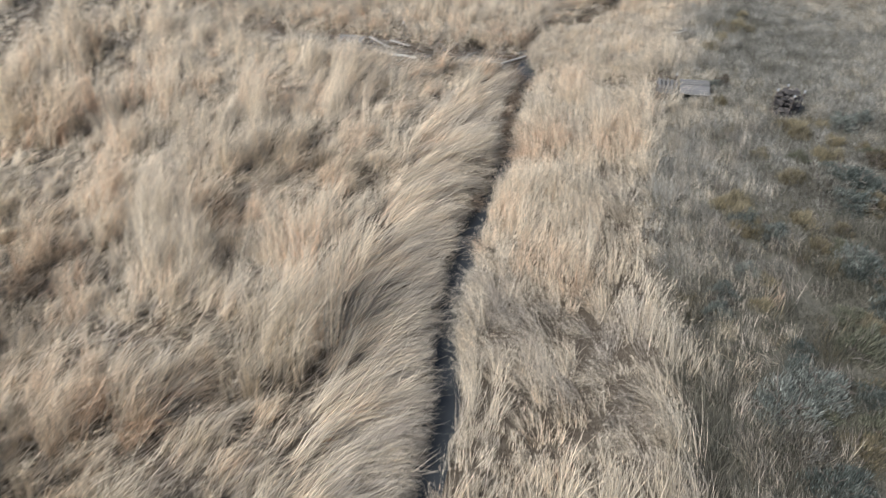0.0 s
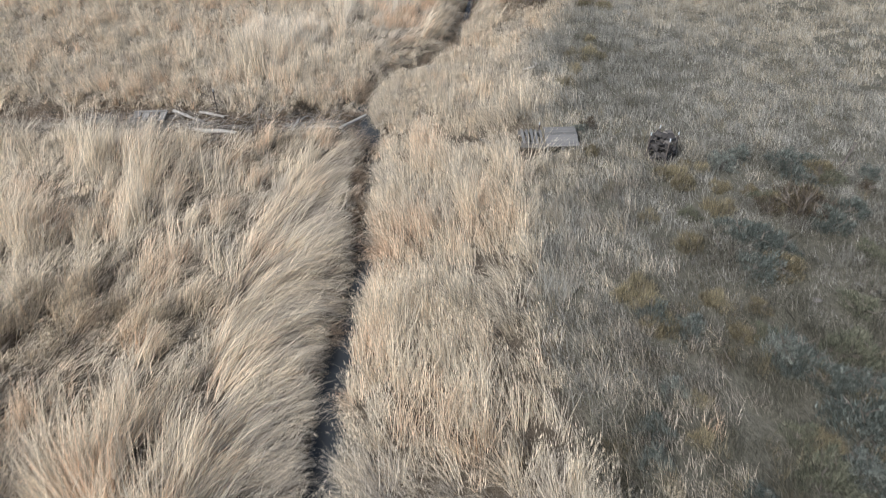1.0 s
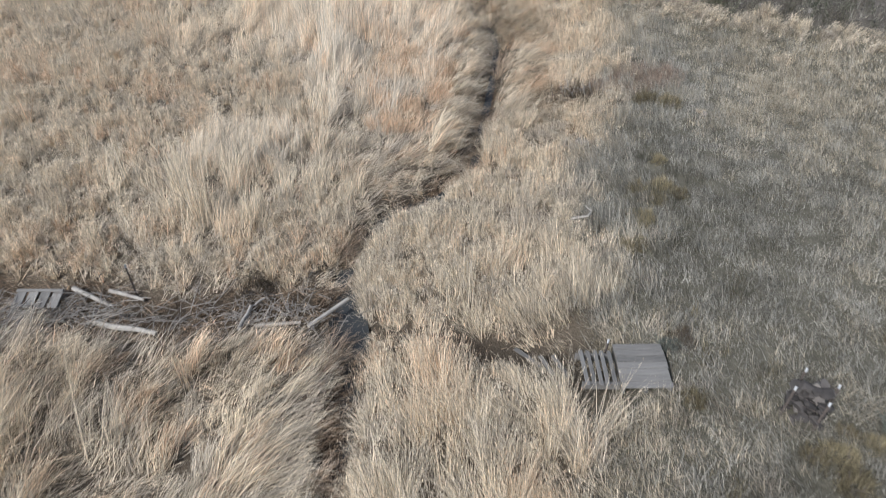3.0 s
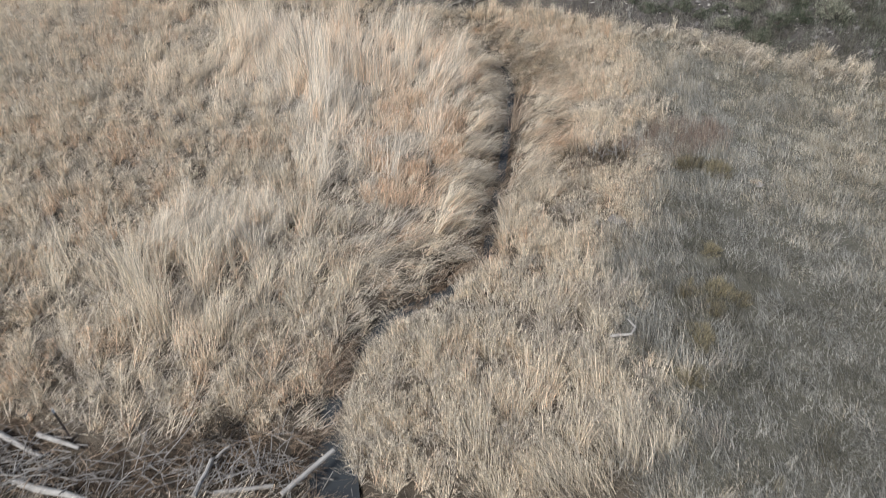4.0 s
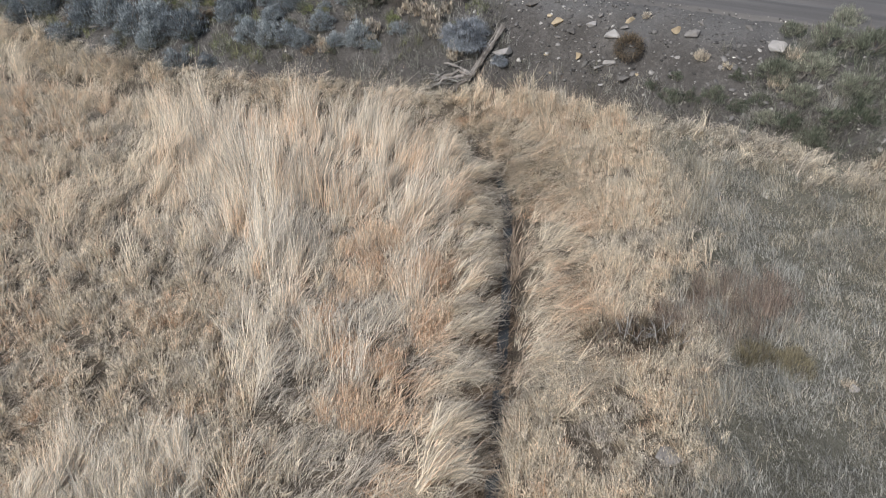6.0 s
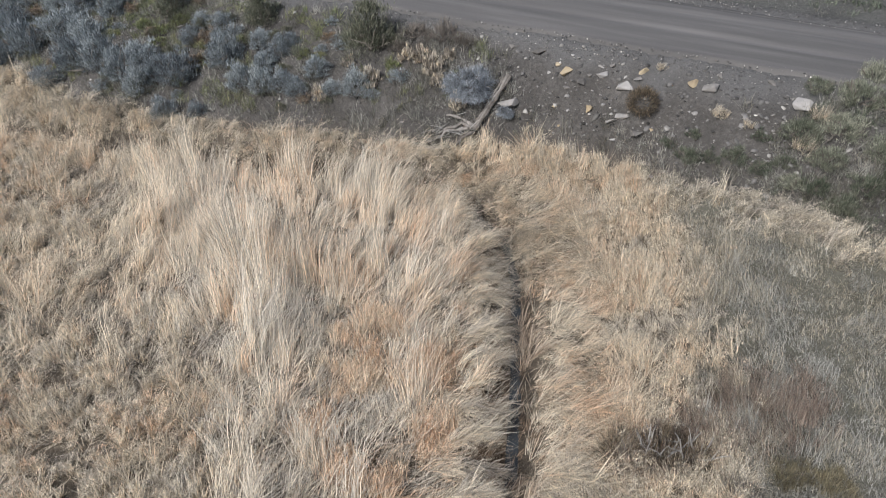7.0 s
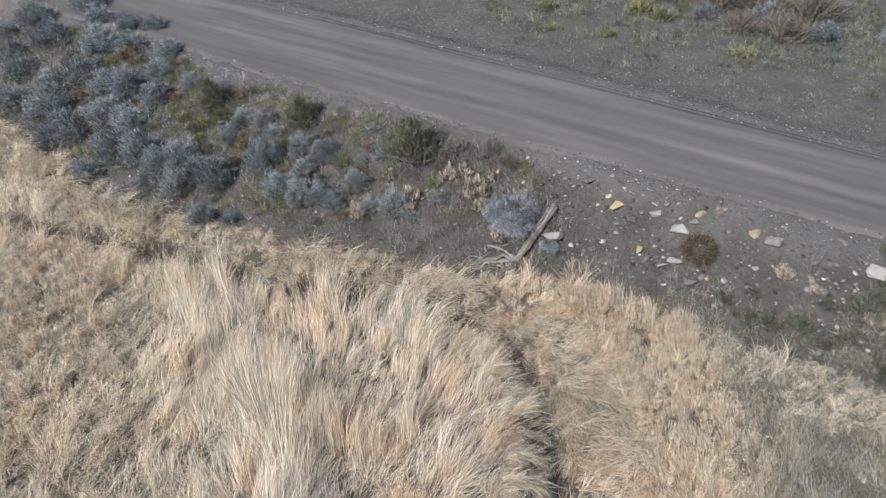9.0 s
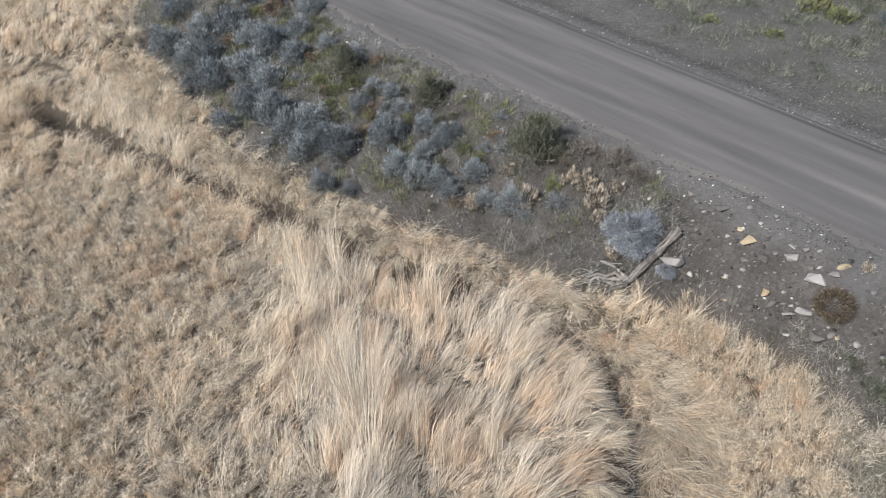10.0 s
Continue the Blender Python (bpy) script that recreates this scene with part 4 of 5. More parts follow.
    weedy = np.where(x > 12.5, right * smooth(4.2, 2.2, e) * (0.3 + 1.2 * smooth(0.38, 0.56, fbm(x, y, 0.9, 126))) + 0.6 * smooth(0.9, 0.2, e), 0.25 + 0.7 * smooth(0.42, 0.6, fbm(x, y, 1.8, 120)))
    k = (e > 0) & (s < road_near(x, y) - 0.5) & (RNG.random(len(x)) < weedy)
    X, Y = x[k], y[k]
    grow("bank_weeds", X, Y, np.where(X > 14, 50, 24), 0.14, 0.18 + 0.26 * fbm(X, Y, 0.8, 122), 2.6, 0.6, 0.35, 0.36 + 0.02 * (X > 14) + 0.9 * (vnoise(X, Y, 0.6, 124) - 0.5), MEADOW, "sparse olive weeds on the stony bank", 0.013, 1.2, 0.3, lock=1.4, gather=0.0, simple=True)
    k = (e > 0.5) & (s < road_near(x, y) - 0.6) & (x < 12) & (fbm(x, y, 1.5, 128) > 0.58)
    X, Y = x[k], y[k]
    grow("green_weeds", X, Y, 20, 0.12, 0.14 + 0.2 * fbm(X, Y, 0.8, 122), 2.6, 0.6, 0.35, 0.45 + 0.8 * (vnoise(X, Y, 0.6, 129) - 0.5), GREENERY, "low yellow-green weeds between the sagebrush", 0.015, 1.2, 0.3, lock=1.4, gather=0.0, simple=True)


def outer_grass():
    """Coarser growth that carries the marsh and the meadow on past the flown stretch."""
    x, y = RNG.uniform(-40, 46, 19000), RNG.uniform(-14, 70, 19000)
    q = sides(x, y)
    k = ~in_plan(x, y) | (y < 4)
    k &= (q["edge"] < -0.3) & (q["ditch"] > 0.3)
    x, y = x[k], y[k]
    wet = (q["strip"][k] < 0) | (y > 41)
    for keep, name, h, mat, label in ((wet, "outer_reeds", 0.75, STRAW, "pale dry reeds running on across the marsh"), (~wet, "outer_meadow_grass", 0.28, MEADOW, "grey-olive grass running on across the meadow")):
        X, Y = x[keep], y[keep]
        grow(name, X, Y, 10, 0.42, h * (0.6 + 0.8 * fbm(X, Y, 1.5, 50)), 0.9 + 2.0 * (fbm(X, Y, 3.0, 58) - 0.5), 0.5, 0.4, (0.52 if mat == STRAW else 0.3) + 0.3 * (vnoise(X, Y, 0.6, 66) - 0.5), mat, label, 0.08, 0.6, lock=0.8, gather=0.1, simple=True)


make_grass()
outer_grass()


# ---- shrubs ----
def tube(bm, pts, radii, sides_n=5):
    """A tapered limb through pts."""
    rings = []
    for k, p in enumerate(pts):
        way = (Vector(pts[min(k + 1, len(pts) - 1)]) - Vector(pts[max(k - 1, 0)])).normalized()
        a = way.orthogonal().normalized()
        b = way.cross(a)
        rings.append([bm.verts.new(Vector(p) + (a * math.cos(6.28318 * i / sides_n) + b * math.sin(6.28318 * i / sides_n)) * radii[k]) for i in range(sides_n)])
    for r0, r1 in zip(rings[:-1], rings[1:]):
        for i in range(sides_n):
            bm.faces.new((r0[i], r0[(i + 1) % sides_n], r1[(i + 1) % sides_n], r1[i]))
    bm.faces.new(rings[0][::-1])
    bm.faces.new(rings[-1])


def crooked(rng, start, way, length, steps=4, wander=0.25, rise=0.0):
    pts, d = [Vector(start)], Vector(way).normalized()
    for _ in range(steps):
        d = (d + Vector(rng.normal(0, wander, 3)) + Vector((0, 0, rise))).normalized()
        pts.append(pts[-1] + d * length / steps)
    return pts


def bush(name, seed, label, category, mat, width=1.0, height=0.75, tips=70, per_tip=14, leaf=0.15, leaf_w=0.022, flat=0.25, outward=0.5, tone=0.5, limbs=9, bare=0.0, crown_shape="dome", fine=False, droop=None):
    """A shrub of unit width on an Empty: crooked limbs, and a crown of many small sprigs."""
    rng = np.random.default_rng(seed)
    root = tagged(new(name), label, category)
    cone = crown_shape == "cone"
    bm = bmesh.new()
    for k in range(limbs):
        a = 6.283 * k / limbs + rng.uniform(-0.3, 0.3)
        el = rng.uniform(0.5, 1.3)
        way = (math.cos(a) * math.cos(el), math.sin(a) * math.cos(el), math.sin(el))
        pts = crooked(rng, (0, 0, -0.05), way, (0.45 * width + 0.35 * height) * (0.55 if crown_shape == 'cone' else 0.85), 4, 0.3)
        tube(bm, pts, [0.026 * width, 0.02 * width, 0.015 * width, 0.01 * width, 0.005 * width], 3)
        for j in (2, 3):
            sub = crooked(rng, pts[j], Vector(way) + Vector(rng.normal(0, 0.6, 3)), 0.3 * width, 3, 0.3, 0.1)
            tube(bm, sub, [0.011 * width, 0.008 * width, 0.005 * width, 0.003 * width], 3)
        if cone:
            part("limb", bm, BARK, root)
            bm = bmesh.new()
    if cone:
        tube(bm, crooked(rng, (0, 0, -0.05), (0, 0, 1), 0.8 * height, 5, 0.08), [0.03, 0.026, 0.02, 0.014, 0.009, 0.004], 5)
    part("trunk" if cone else "stem", bm, BARK, root, "grey twisted woody stem")
    a, u = rng.uniform(0, 6.283, tips), rng.random(tips)
    lump = 0.8 + 0.3 * np.sin(3 * a + seed) * 0.6 + rng.normal(0, 0.09, tips)
    if crown_shape == "cone":
        z = u ** 1.6
        r = (1 - z) ** 0.55 * 0.5 * np.sqrt(rng.uniform(0.15, 1, tips)) * (0.75 + 0.35 * np.sin(9 * z + 2 * a))
        c = np.stack([r * np.cos(a) * lump * width, r * np.sin(a) * lump * width, (0.06 + 0.94 * z) * height], 1)
        el = rng.uniform(0.1, 0.9, tips) + z * 0.7
    else:
        el = np.arcsin(np.clip(u * 1.02, flat * 0.4, 1))
        rad = lump * rng.uniform(0.72, 1.0, tips)
        c = np.stack([0.5 * width * rad * np.cos(el) * np.cos(a), 0.5 * width * rad * np.cos(el) * np.sin(a), height * rad * np.sin(el) * 0.85], 1)
    i = np.repeat(np.arange(tips), per_tip)
    n = len(i)
    base = c[i] + rng.normal(0, 0.05, (n, 3)) * np.array([width, width, height * 0.6])
    base[:, 2] = np.maximum(base[:, 2], 0.02)
    az = a[i] + rng.normal(0, 0.9, n)
    lean = np.clip((1.571 - el[i]) * outward + rng.normal(0, 0.3, n), 0, 1.7)
    t_tip = np.clip(tone + rng.normal(0, 0.16, tips), 0, 1)
    me = blade_mesh("foliage", base, az, lean, lean * 0.7 + 0.1 if droop is None else lean + droop, leaf * rng.uniform(0.6, 1.4, n), leaf_w * rng.uniform(0.6, 1.3, n), t_tip[i], mat, 1.2, rng, simple=fine)
    ob = new("foliage", me)
    ob.parent = root
    return root


def set_at(ob, x, y, size, spin, lift=-0.03, tall=1.0):
    m = pose(x, y, float(ground_z(x, y)) + lift, 0, 0, spin) @ Matrix.Diagonal((size, size, size * tall, 1))
    return m


def plant_all(kinds, spots, group, grow_by=1.0):
    """Copies of the kinds at spots (x, y, width); the kinds themselves take the first spots."""
    made = []
    for k, (x, y, w) in enumerate(spots):
        w *= grow_by
        src = kinds[k % len(kinds)]
        m = set_at(src, x, y, w, (k * 137.5) % 360, -0.03, 0.85 + 0.3 * ((k * 0.618) % 1))
        if k < len(kinds):
            src.matrix_world = m
            made.append(src)
        else:
            made.append((src, m))
    for item in made:
        if isinstance(item, tuple):
            c = copy_thing(item[0], Matrix.Identity(4))
            c.matrix_basis = item[1]
    for src in kinds:
        tagged(src, group=group)
    return kinds


SAGE_BANK = [(-4.38, 52.88, 1.5), (-3.71, 51.28, 1.6), (-1.6, 52.4, 1.6), (-0.32, 51.23, 1.2), (-2.29, 51.1, 1.6), (-1.25, 50.19, 1.5), (-1.77, 49.19, 1.5), (-2.75, 48.5, 1.3),
             (-0.64, 48.27, 1.5), (0.02, 47.54, 1.45), (0.81, 47.7, 1.4), (0.63, 46.49, 1.15), (2.02, 46.4, 1.5), (2.61, 47.96, 0.95), (3.68, 46.29, 1.35), (3.81, 48.13, 0.85),
             (4.16, 45.02, 1.1), (4.78, 44.51, 1.0), (2.53, 44.71, 0.7), (1.45, 44.98, 1.0), (5.71, 45.82, 0.8), (5.03, 45.27, 0.9), (5.0, 46.32, 0.8), (-4.98, 54.32, 1.5),
             (-4.72, 51.31, 1.2), (1.33, 46.74, 1.2), (5.52, 44.19, 1.0), (6.69, 44.19, 0.9), (7.02, 43.22, 0.7), (7.76, 42.8, 1.0), (6.02, 45.87, 0.7), (5.55, 45.61, 0.8), (5.87, 43.75, 0.75)]
SAGE_FAR = [(-6.8, 56.61, 1.9), (-6.8, 54.35, 1.9), (-5.2, 53.0, 2.0), (-3.17, 56.17, 2.0), (-5.72, 58.15, 2.1), (-1.73, 55.45, 1.6), (-0.37, 52.9, 1.4), (2.14, 50.47, 1.2),
            (-3.65, 54.42, 1.8), (-8.6, 60.42, 1.9), (-0.06, 54.28, 1.4), (-2.57, 53.2, 1.5), (-6.78, 60.31, 2.0), (-3.58, 58.71, 1.7), (4.16, 47.35, 0.9), (3.09, 48.63, 1.0),
            (-7.6, 58.3, 1.7), (-4.4, 60.6, 1.8), (-7.2, 63.0, 1.8), (-5.0, 63.5, 1.9), (-2.0, 57.4, 1.5), (-8.2, 65.5, 1.9), (-6.0, 66.5, 1.8), (1.0, 51.6, 1.0), (-0.9, 57.0, 1.2)]
SAGE_VERGE = [(22.5, 51.2, 1.3), (24.5, 50.0, 1.6), (20.8, 53.9, 1.4), (26.0, 52.4, 1.8), (25.6, 47.8, 1.4), (19.2, 55.4, 1.2), (22.2, 55.0, 1.8), (27.5, 50.4, 1.8), (24.2, 53.6, 1.5), (27.8, 46.6, 1.4)]
SAGE_MEADOW = [(9.96, 13.06, 1.3), (9.61, 12.21, 0.95), (8.5, 18.7, 0.45), (11.19, 15.97, 0.75), (10.4, 12.75, 0.85), (5.62, 9.29, 0.65), (5.37, 8.78, 0.6), (6.31, 9.92, 0.6), (9.01, 8.39, 1.2),
               (9.55, 8.97, 0.8), (7.24, 11.14, 0.8), (8.71, 10.11, 0.85), (6.57, 7.87, 0.5), (6.35, 7.21, 0.8), (8.34, 7.72, 0.8), (5.67, 6.5, 1.1), (5.98, 4.99, 0.9), (6.85, 11.6, 0.7),
               (11.87, 16.3, 0.7), (6.44, 6.74, 1.0), (7.33, 6.62, 0.8), (14.56, 14.68, 0.55), (12.3, 14.3, 0.7)]
sage_kinds = [bush("sagebrush", 100 + k, "blue-grey sagebrush with feathery upright sprigs", "shrub", SAGE, 1.0, 0.72 + 0.06 * (k % 3), 190, 34, 0.066, 0.0135, tone=0.42 + 0.1 * k, fine=True) for k in range(6)]
plant_all(sage_kinds, SAGE_BANK, "sagebrush on the bank", 1.12)
far_kinds = [bush("sagebrush", 120 + k, "tall blue-grey sagebrush beside the reeds", "shrub", SAGE, 1.0, 0.66, 170, 30, 0.058, 0.0135, tone=0.5 + 0.14 * k, fine=True) for k in range(4)]
plant_all(far_kinds, SAGE_FAR, "sagebrush on the bank", 1.02)
under = np.random.default_rng(133)
spots = []
while len(spots) < 92:
    x, y = under.uniform(-5.5, 9.5), under.uniform(42.0, 56.0)
    e, side, _, _ = to_line(np.array([x]), np.array([y]), EDGE)
    e, s = float(e[0] * side[0]), (x + y) * 0.70711
    if 0.7 < e < 5.5 and s < float(road_near(x, y)) - 1.0:
        spots.append((round(x, 2), round(y, 2), round(under.uniform(0.45, 0.95), 2)))
under_kinds = [bush("low_shrub", 134 + k, "low ashen shrub between the taller sagebrush", "shrub", (SAGE, JUNIPER, PALE_GREEN, BROWN)[k], 1.0, 0.55, 90, 30, 0.075, 0.012, tone=(0.75, 1.0, 0.4, 0.25)[k], limbs=8, fine=True) for k in range(4)]
plant_all(under_kinds, spots, "low shrubs on the bank")
verge_kinds = [bush("sagebrush", 130 + k, "grey sagebrush beyond the gravel road", "shrub", SAGE, 1.0, 0.6, 100, 26, 0.06, 0.02, tone=0.3 + 0.3 * k, fine=True) for k in range(2)]
plant_all(verge_kinds, SAGE_VERGE, "sagebrush beyond the road", 1.1)
low_kinds = [bush("sagebrush", 140 + k, "low grey-green sagebrush in the meadow grass", "shrub", MEADOW_SAGE, 1.0, 0.6, 110, 40, 0.075, 0.012, tone=0.2 + 0.14 * k, fine=True) for k in range(4)]
plant_all(low_kinds, SAGE_MEADOW, "sagebrush in the meadow", 1.15)

# lower growth between them, darker and greener
thicket = np.random.default_rng(145)
spots = []
while len(spots) < 70:
    x, y = thicket.uniform(5.0, 15.0), thicket.uniform(4.5, 16.5)
    if x > 5.0 + 0.28 * (y - 4.5) + thicket.uniform(0, 2.5) and np.hypot(x - 10.03, y - 16.83) > 0.9 and (x < 9.5 + 0.35 * y):
        spots.append((round(x, 2), round(y, 2), round(thicket.uniform(0.5, 1.25), 2)))
herbs = [bush("olive_shrub", 146 + k, "low dark olive shrub in the meadow grass", "shrub", (JUNIPER, MEADOW, MEADOW_SAGE, GOLD)[k], 1.0, 0.5, 80, 34, 0.10, 0.012, tone=(0.8, 0.2, 0.25, 0.3)[k], limbs=6, fine=True) for k in range(4)]
plant_all(herbs, spots, "olive shrubs in the meadow")

dark = [bush("dark_shrub", 160 + k, "dark bare twiggy shrub in the grass", "shrub", TUMBLE, 1.0, 0.7, 80, 12, 0.16, 0.008, tone=0.25, limbs=16) for k in range(2)]
plant_all(dark, [(11.84, 13.82, 1.5), (14.0, 14.2, 0.5), (11.2, 14.1, 0.7), (1.02, 22.7, 0.8), (8.75, 18.75, 0.6), (10.9, 28.65, 0.7)], "dark twiggy shrubs")

droop = [bush("drooping_sagebrush", 170, "pale blue drooping sagebrush beside the driftwood", "shrub", LILAC, 1.0, 0.62, 260, 30, 0.15, 0.0085, outward=1.1, tone=0.55, droop=0.9)]
plant_all(droop, [(11.1, 41.2, 1.65), (11.95, 40.2, 0.55)], "drooping sagebrush")

rabbit = [bush("rabbitbrush", 180 + k, "tan dried rabbitbrush with fluffy seed heads", "shrub", STRAW, 1.0, 0.9, 50, 14, 0.2, 0.028, outward=0.35, tone=0.30 + 0.06 * k) for k in range(3)]
plant_all(rabbit, [(9.93, 42.97, 0.85), (10.23, 42.28, 0.8), (9.56, 43.15, 0.65), (10.8, 42.56, 0.5), (8.25, 42.84, 0.8), (10.62, 40.84, 0.7), (7.74, 43.94, 0.5), (10.25, 41.76, 0.6), (6.59, 43.18, 0.55)], "rabbitbrush on the bank")

juniper_kinds = [bush("juniper", 190 + k, "young dark green juniper with pointed leader", "tree", JUNIPER, 1.0, 0.6 - 0.06 * k, 260, 24, 0.05, 0.0065, outward=0.6, tone=0.8, limbs=6, crown_shape="cone") for k in range(2)]
plant_all(juniper_kinds, [(8.55, 44.28, 2.9), (5.14, 47.46, 1.8), (1.94, 49.77, 2.0)], "junipers on the bank")

dead = [bush("dead_shrub", 200 + k, "bare grey dead shrub below the road", "shrub", BARK, 1.0, 0.45, 80, 9, 0.2, 0.010, outward=0.9, limbs=14) for k in range(2)]
plant_all(dead, [(10.1, 43.94, 1.2), (10.86, 43.33, 1.3), (11.45, 42.82, 0.95), (9.42, 43.6, 0.8), (23.16, 53.98, 2.8), (23.72, 52.14, 2.8), (24.86, 50.81, 2.8), (23.01, 49.55, 1.8), (24.08, 48.38, 2.0), (21.68, 54.01, 2.0), (25.6, 52.6, 2.6), (26.4, 49.6, 2.6)], "dead shrubs")

weed_kinds = [bush("green_shrub", 210 + k, "yellow-green weedy shrub among the sagebrush", "shrub", GREENERY, 1.0, 0.4, 46, 12, 0.15, 0.022, tone=0.3 + 0.2 * k, limbs=5) for k in range(3)]
plant_all(weed_kinds, [(1.6, 49.0, 0.9), (2.3, 49.2, 0.8), (3.0, 47.4, 0.7), (0.9, 49.6, 0.8), (1.4, 48.4, 0.8), (-0.2, 49.8, 0.7), (4.4, 46.9, 0.7), (6.4, 45.1, 0.7), (6.9, 44.8, 0.6), (9.1, 43.1, 0.6),
                       (10.9, 41.9, 0.5), (-2.6, 55.0, 0.9), (16.38, 54.17, 1.2), (15.92, 51.91, 0.8), (20.11, 52.62, 1.5), (20.7, 51.75, 1.3), (23.32, 53.23, 1.4), (21.76, 47.21, 1.2), (17.88, 50.55, 0.8), (-1.0, 53.6, 0.8), (2.9, 46.9, 0.6)], "green weeds")
rust = [bush("rusty_shrub", 220, "small rust-brown dead shrub", "shrub", TUMBLE, 1.0, 0.8, 60, 12, 0.15, 0.02, tone=0.95, limbs=5)]
plant_all(rust, [(7.35, 45.29, 0.6)], "rusty shrub")

tufts = [bush("straw_tuft", 230 + k, "golden dry bunchgrass tuft in the meadow", "grass tuft", GOLD, 1.0, 0.45, 50, 26, 0.24, 0.010, outward=0.4, tone=0.45 + 0.2 * k, limbs=4) for k in range(3)]
plant_all(tufts, [(8.7, 13.3, 0.8), (7.0, 12.4, 0.7), (6.95, 11.9, 0.8), (7.0, 11.3, 0.7), (10.0, 14.3, 0.8), (9.9, 15.9, 0.7), (9.49, 16.05, 0.5), (8.33, 14.49, 0.55), (6.62, 12.27, 0.6), (9.69, 15.45, 0.7), (10.54, 15.13, 0.6), (10.55, 15.97, 0.5), (8.14, 11.73, 0.5), (6.69, 11.36, 0.6), (8.27, 11.66, 0.6),
                  (8.27, 10.74, 0.6), (8.1, 8.34, 0.6), (6.62, 9.64, 0.5), (9.06, 9.71, 0.7), (4.94, 9.13, 0.5), (6.28, 8.94, 0.5), (12.59, 27.65, 0.7), (13.17, 27.17, 0.75), (11.42, 24.48, 0.5),
                  (8.3, 17.5, 0.5), (9.2, 21.5, 0.6), (9.9, 22.4, 0.6), (10.3, 16.3, 0.4), (10.3, 23.5, 0.6), (10.8, 23.3, 0.7), (11.1, 23.0, 0.5), (10.5, 22.9, 0.5), (9.8, 22.2, 0.5), (12.9, 27.6, 0.6), (13.4, 27.4, 0.5)], "bunchgrass tufts")
pale = [bush("pale_tuft", 240, "pale bleached bunchgrass tuft", "grass tuft", STRAW, 1.0, 0.55, 34, 16, 0.35, 0.016, outward=0.5, tone=0.5, limbs=4)]
plant_all(pale, [(13.86, 26.55, 0.3), (18.21, 28.81, 0.6), (17.07, 26.77, 0.45), (19.48, 31.8, 0.9), (16.9, 36.75, 0.45), (17.35, 36.1, 0.35), (16.2, 38.85, 0.3), (18.9, 35.4, 0.6), (18.2, 34.9, 0.6)], "pale bunchgrass tufts")

green = [bush("pale_green_shrub", 260 + k, "pale grey-green shrub with tan seed heads on the bank", "shrub", PALE_GREEN, 1.0, 0.6, 110, 34, 0.1, 0.0105, tone=0.35 + 0.2 * k, limbs=8, fine=True) for k in range(3)]
plant_all(green, [(19.3, 36.1, 0.9), (19.9, 35.3, 1.3), (19.1, 34.8, 1.2), (18.3, 35.2, 1.1), (18.5, 34.3, 1.1), (17.7, 34.4, 0.8), (20.6, 34.6, 1.3), (19.6, 33.8, 1.2), (20.8, 35.9, 1.0), (18.4, 33.3, 1.0), (21.4, 33.6, 1.4), (20.3, 32.7, 1.2), (22.2, 32.4, 1.4), (21.8, 34.9, 1.1)], "pale green shrubs on the bank")
moss = [bush("dark_green_shrub", 265 + k, "low dark green shrub below the meadow rim", "shrub", WEED, 1.0, 0.5, 80, 30, 0.11, 0.011, tone=0.4 + 0.15 * k, limbs=8, fine=True) for k in range(2)]
plant_all(moss, [(15.7, 37.0, 0.6), (15.9, 36.3, 0.8), (16.3, 36.0, 0.7), (16.8, 35.6, 0.8), (17.2, 35.1, 0.7), (17.7, 34.9, 0.7), (18.1, 34.0, 0.9), (18.9, 33.4, 0.9), (19.5, 33.0, 0.9), (16.2, 36.7, 0.5), (17.5, 35.7, 0.6)], "dark green shrubs on the bank")

red = [bush("red_twig_shrub", 250 + k, "bare reddish-brown twiggy shrub in the tan grass", "shrub", TUMBLE, 1.0, 0.6, 60, 9, 0.3, 0.010, tone=0.5, limbs=16) for k in range(2)]
plant_all(red, [(10.28, 29.03, 1.1), (10.95, 28.79, 1.1), (11.32, 28.47, 0.9)], "red twiggy shrubs")
def bare_shrub(x, y, seed, label):
    """Bare forked grey branches rising from one root."""
    rng = np.random.default_rng(seed)
    root = tagged(new("bare_shrub"), label, "shrub", "bare grey shrubs")
    root.matrix_world = pose(x, y, float(ground_z(x, y)) - 0.03)
    for k in range(7):
        a = rng.uniform(0, 6.28)
        pts = crooked(rng, (rng.normal(0, 0.15), rng.normal(0, 0.1), 0), (0.5 * math.cos(a), 0.5 * math.sin(a), 0.9), rng.uniform(0.6, 1.0), 5, 0.16, 0.05)
        bm = bmesh.new()
        tube(bm, pts, [0.024, 0.021, 0.017, 0.013, 0.009, 0.005], 5)
        for j in (2, 3):
            tube(bm, crooked(rng, pts[j], (pts[j + 1] - pts[j]).normalized() + Vector(rng.normal(0, 0.5, 3)), 0.35, 3, 0.2, 0.08), [0.009, 0.007, 0.005, 0.003], 4)
        part("branch", bm, DRIFT, root)


bare_shrub(10.75, 28.85, 257, "bare lilac-grey branches standing in the tan grass")
bare_shrub(11.35, 28.65, 258, "bare lilac-grey branches standing in the tan grass")

lilac = [bush("grey_twig_shrub", 255, "lilac-grey twiggy shrub at the meadow edge", "shrub", BARK, 1.0, 0.7, 60, 10, 0.22, 0.009, limbs=12)]
plant_all(lilac, [(11.65, 27.62, 0.85), (11.1, 27.43, 0.55)], "grey twiggy shrubs")


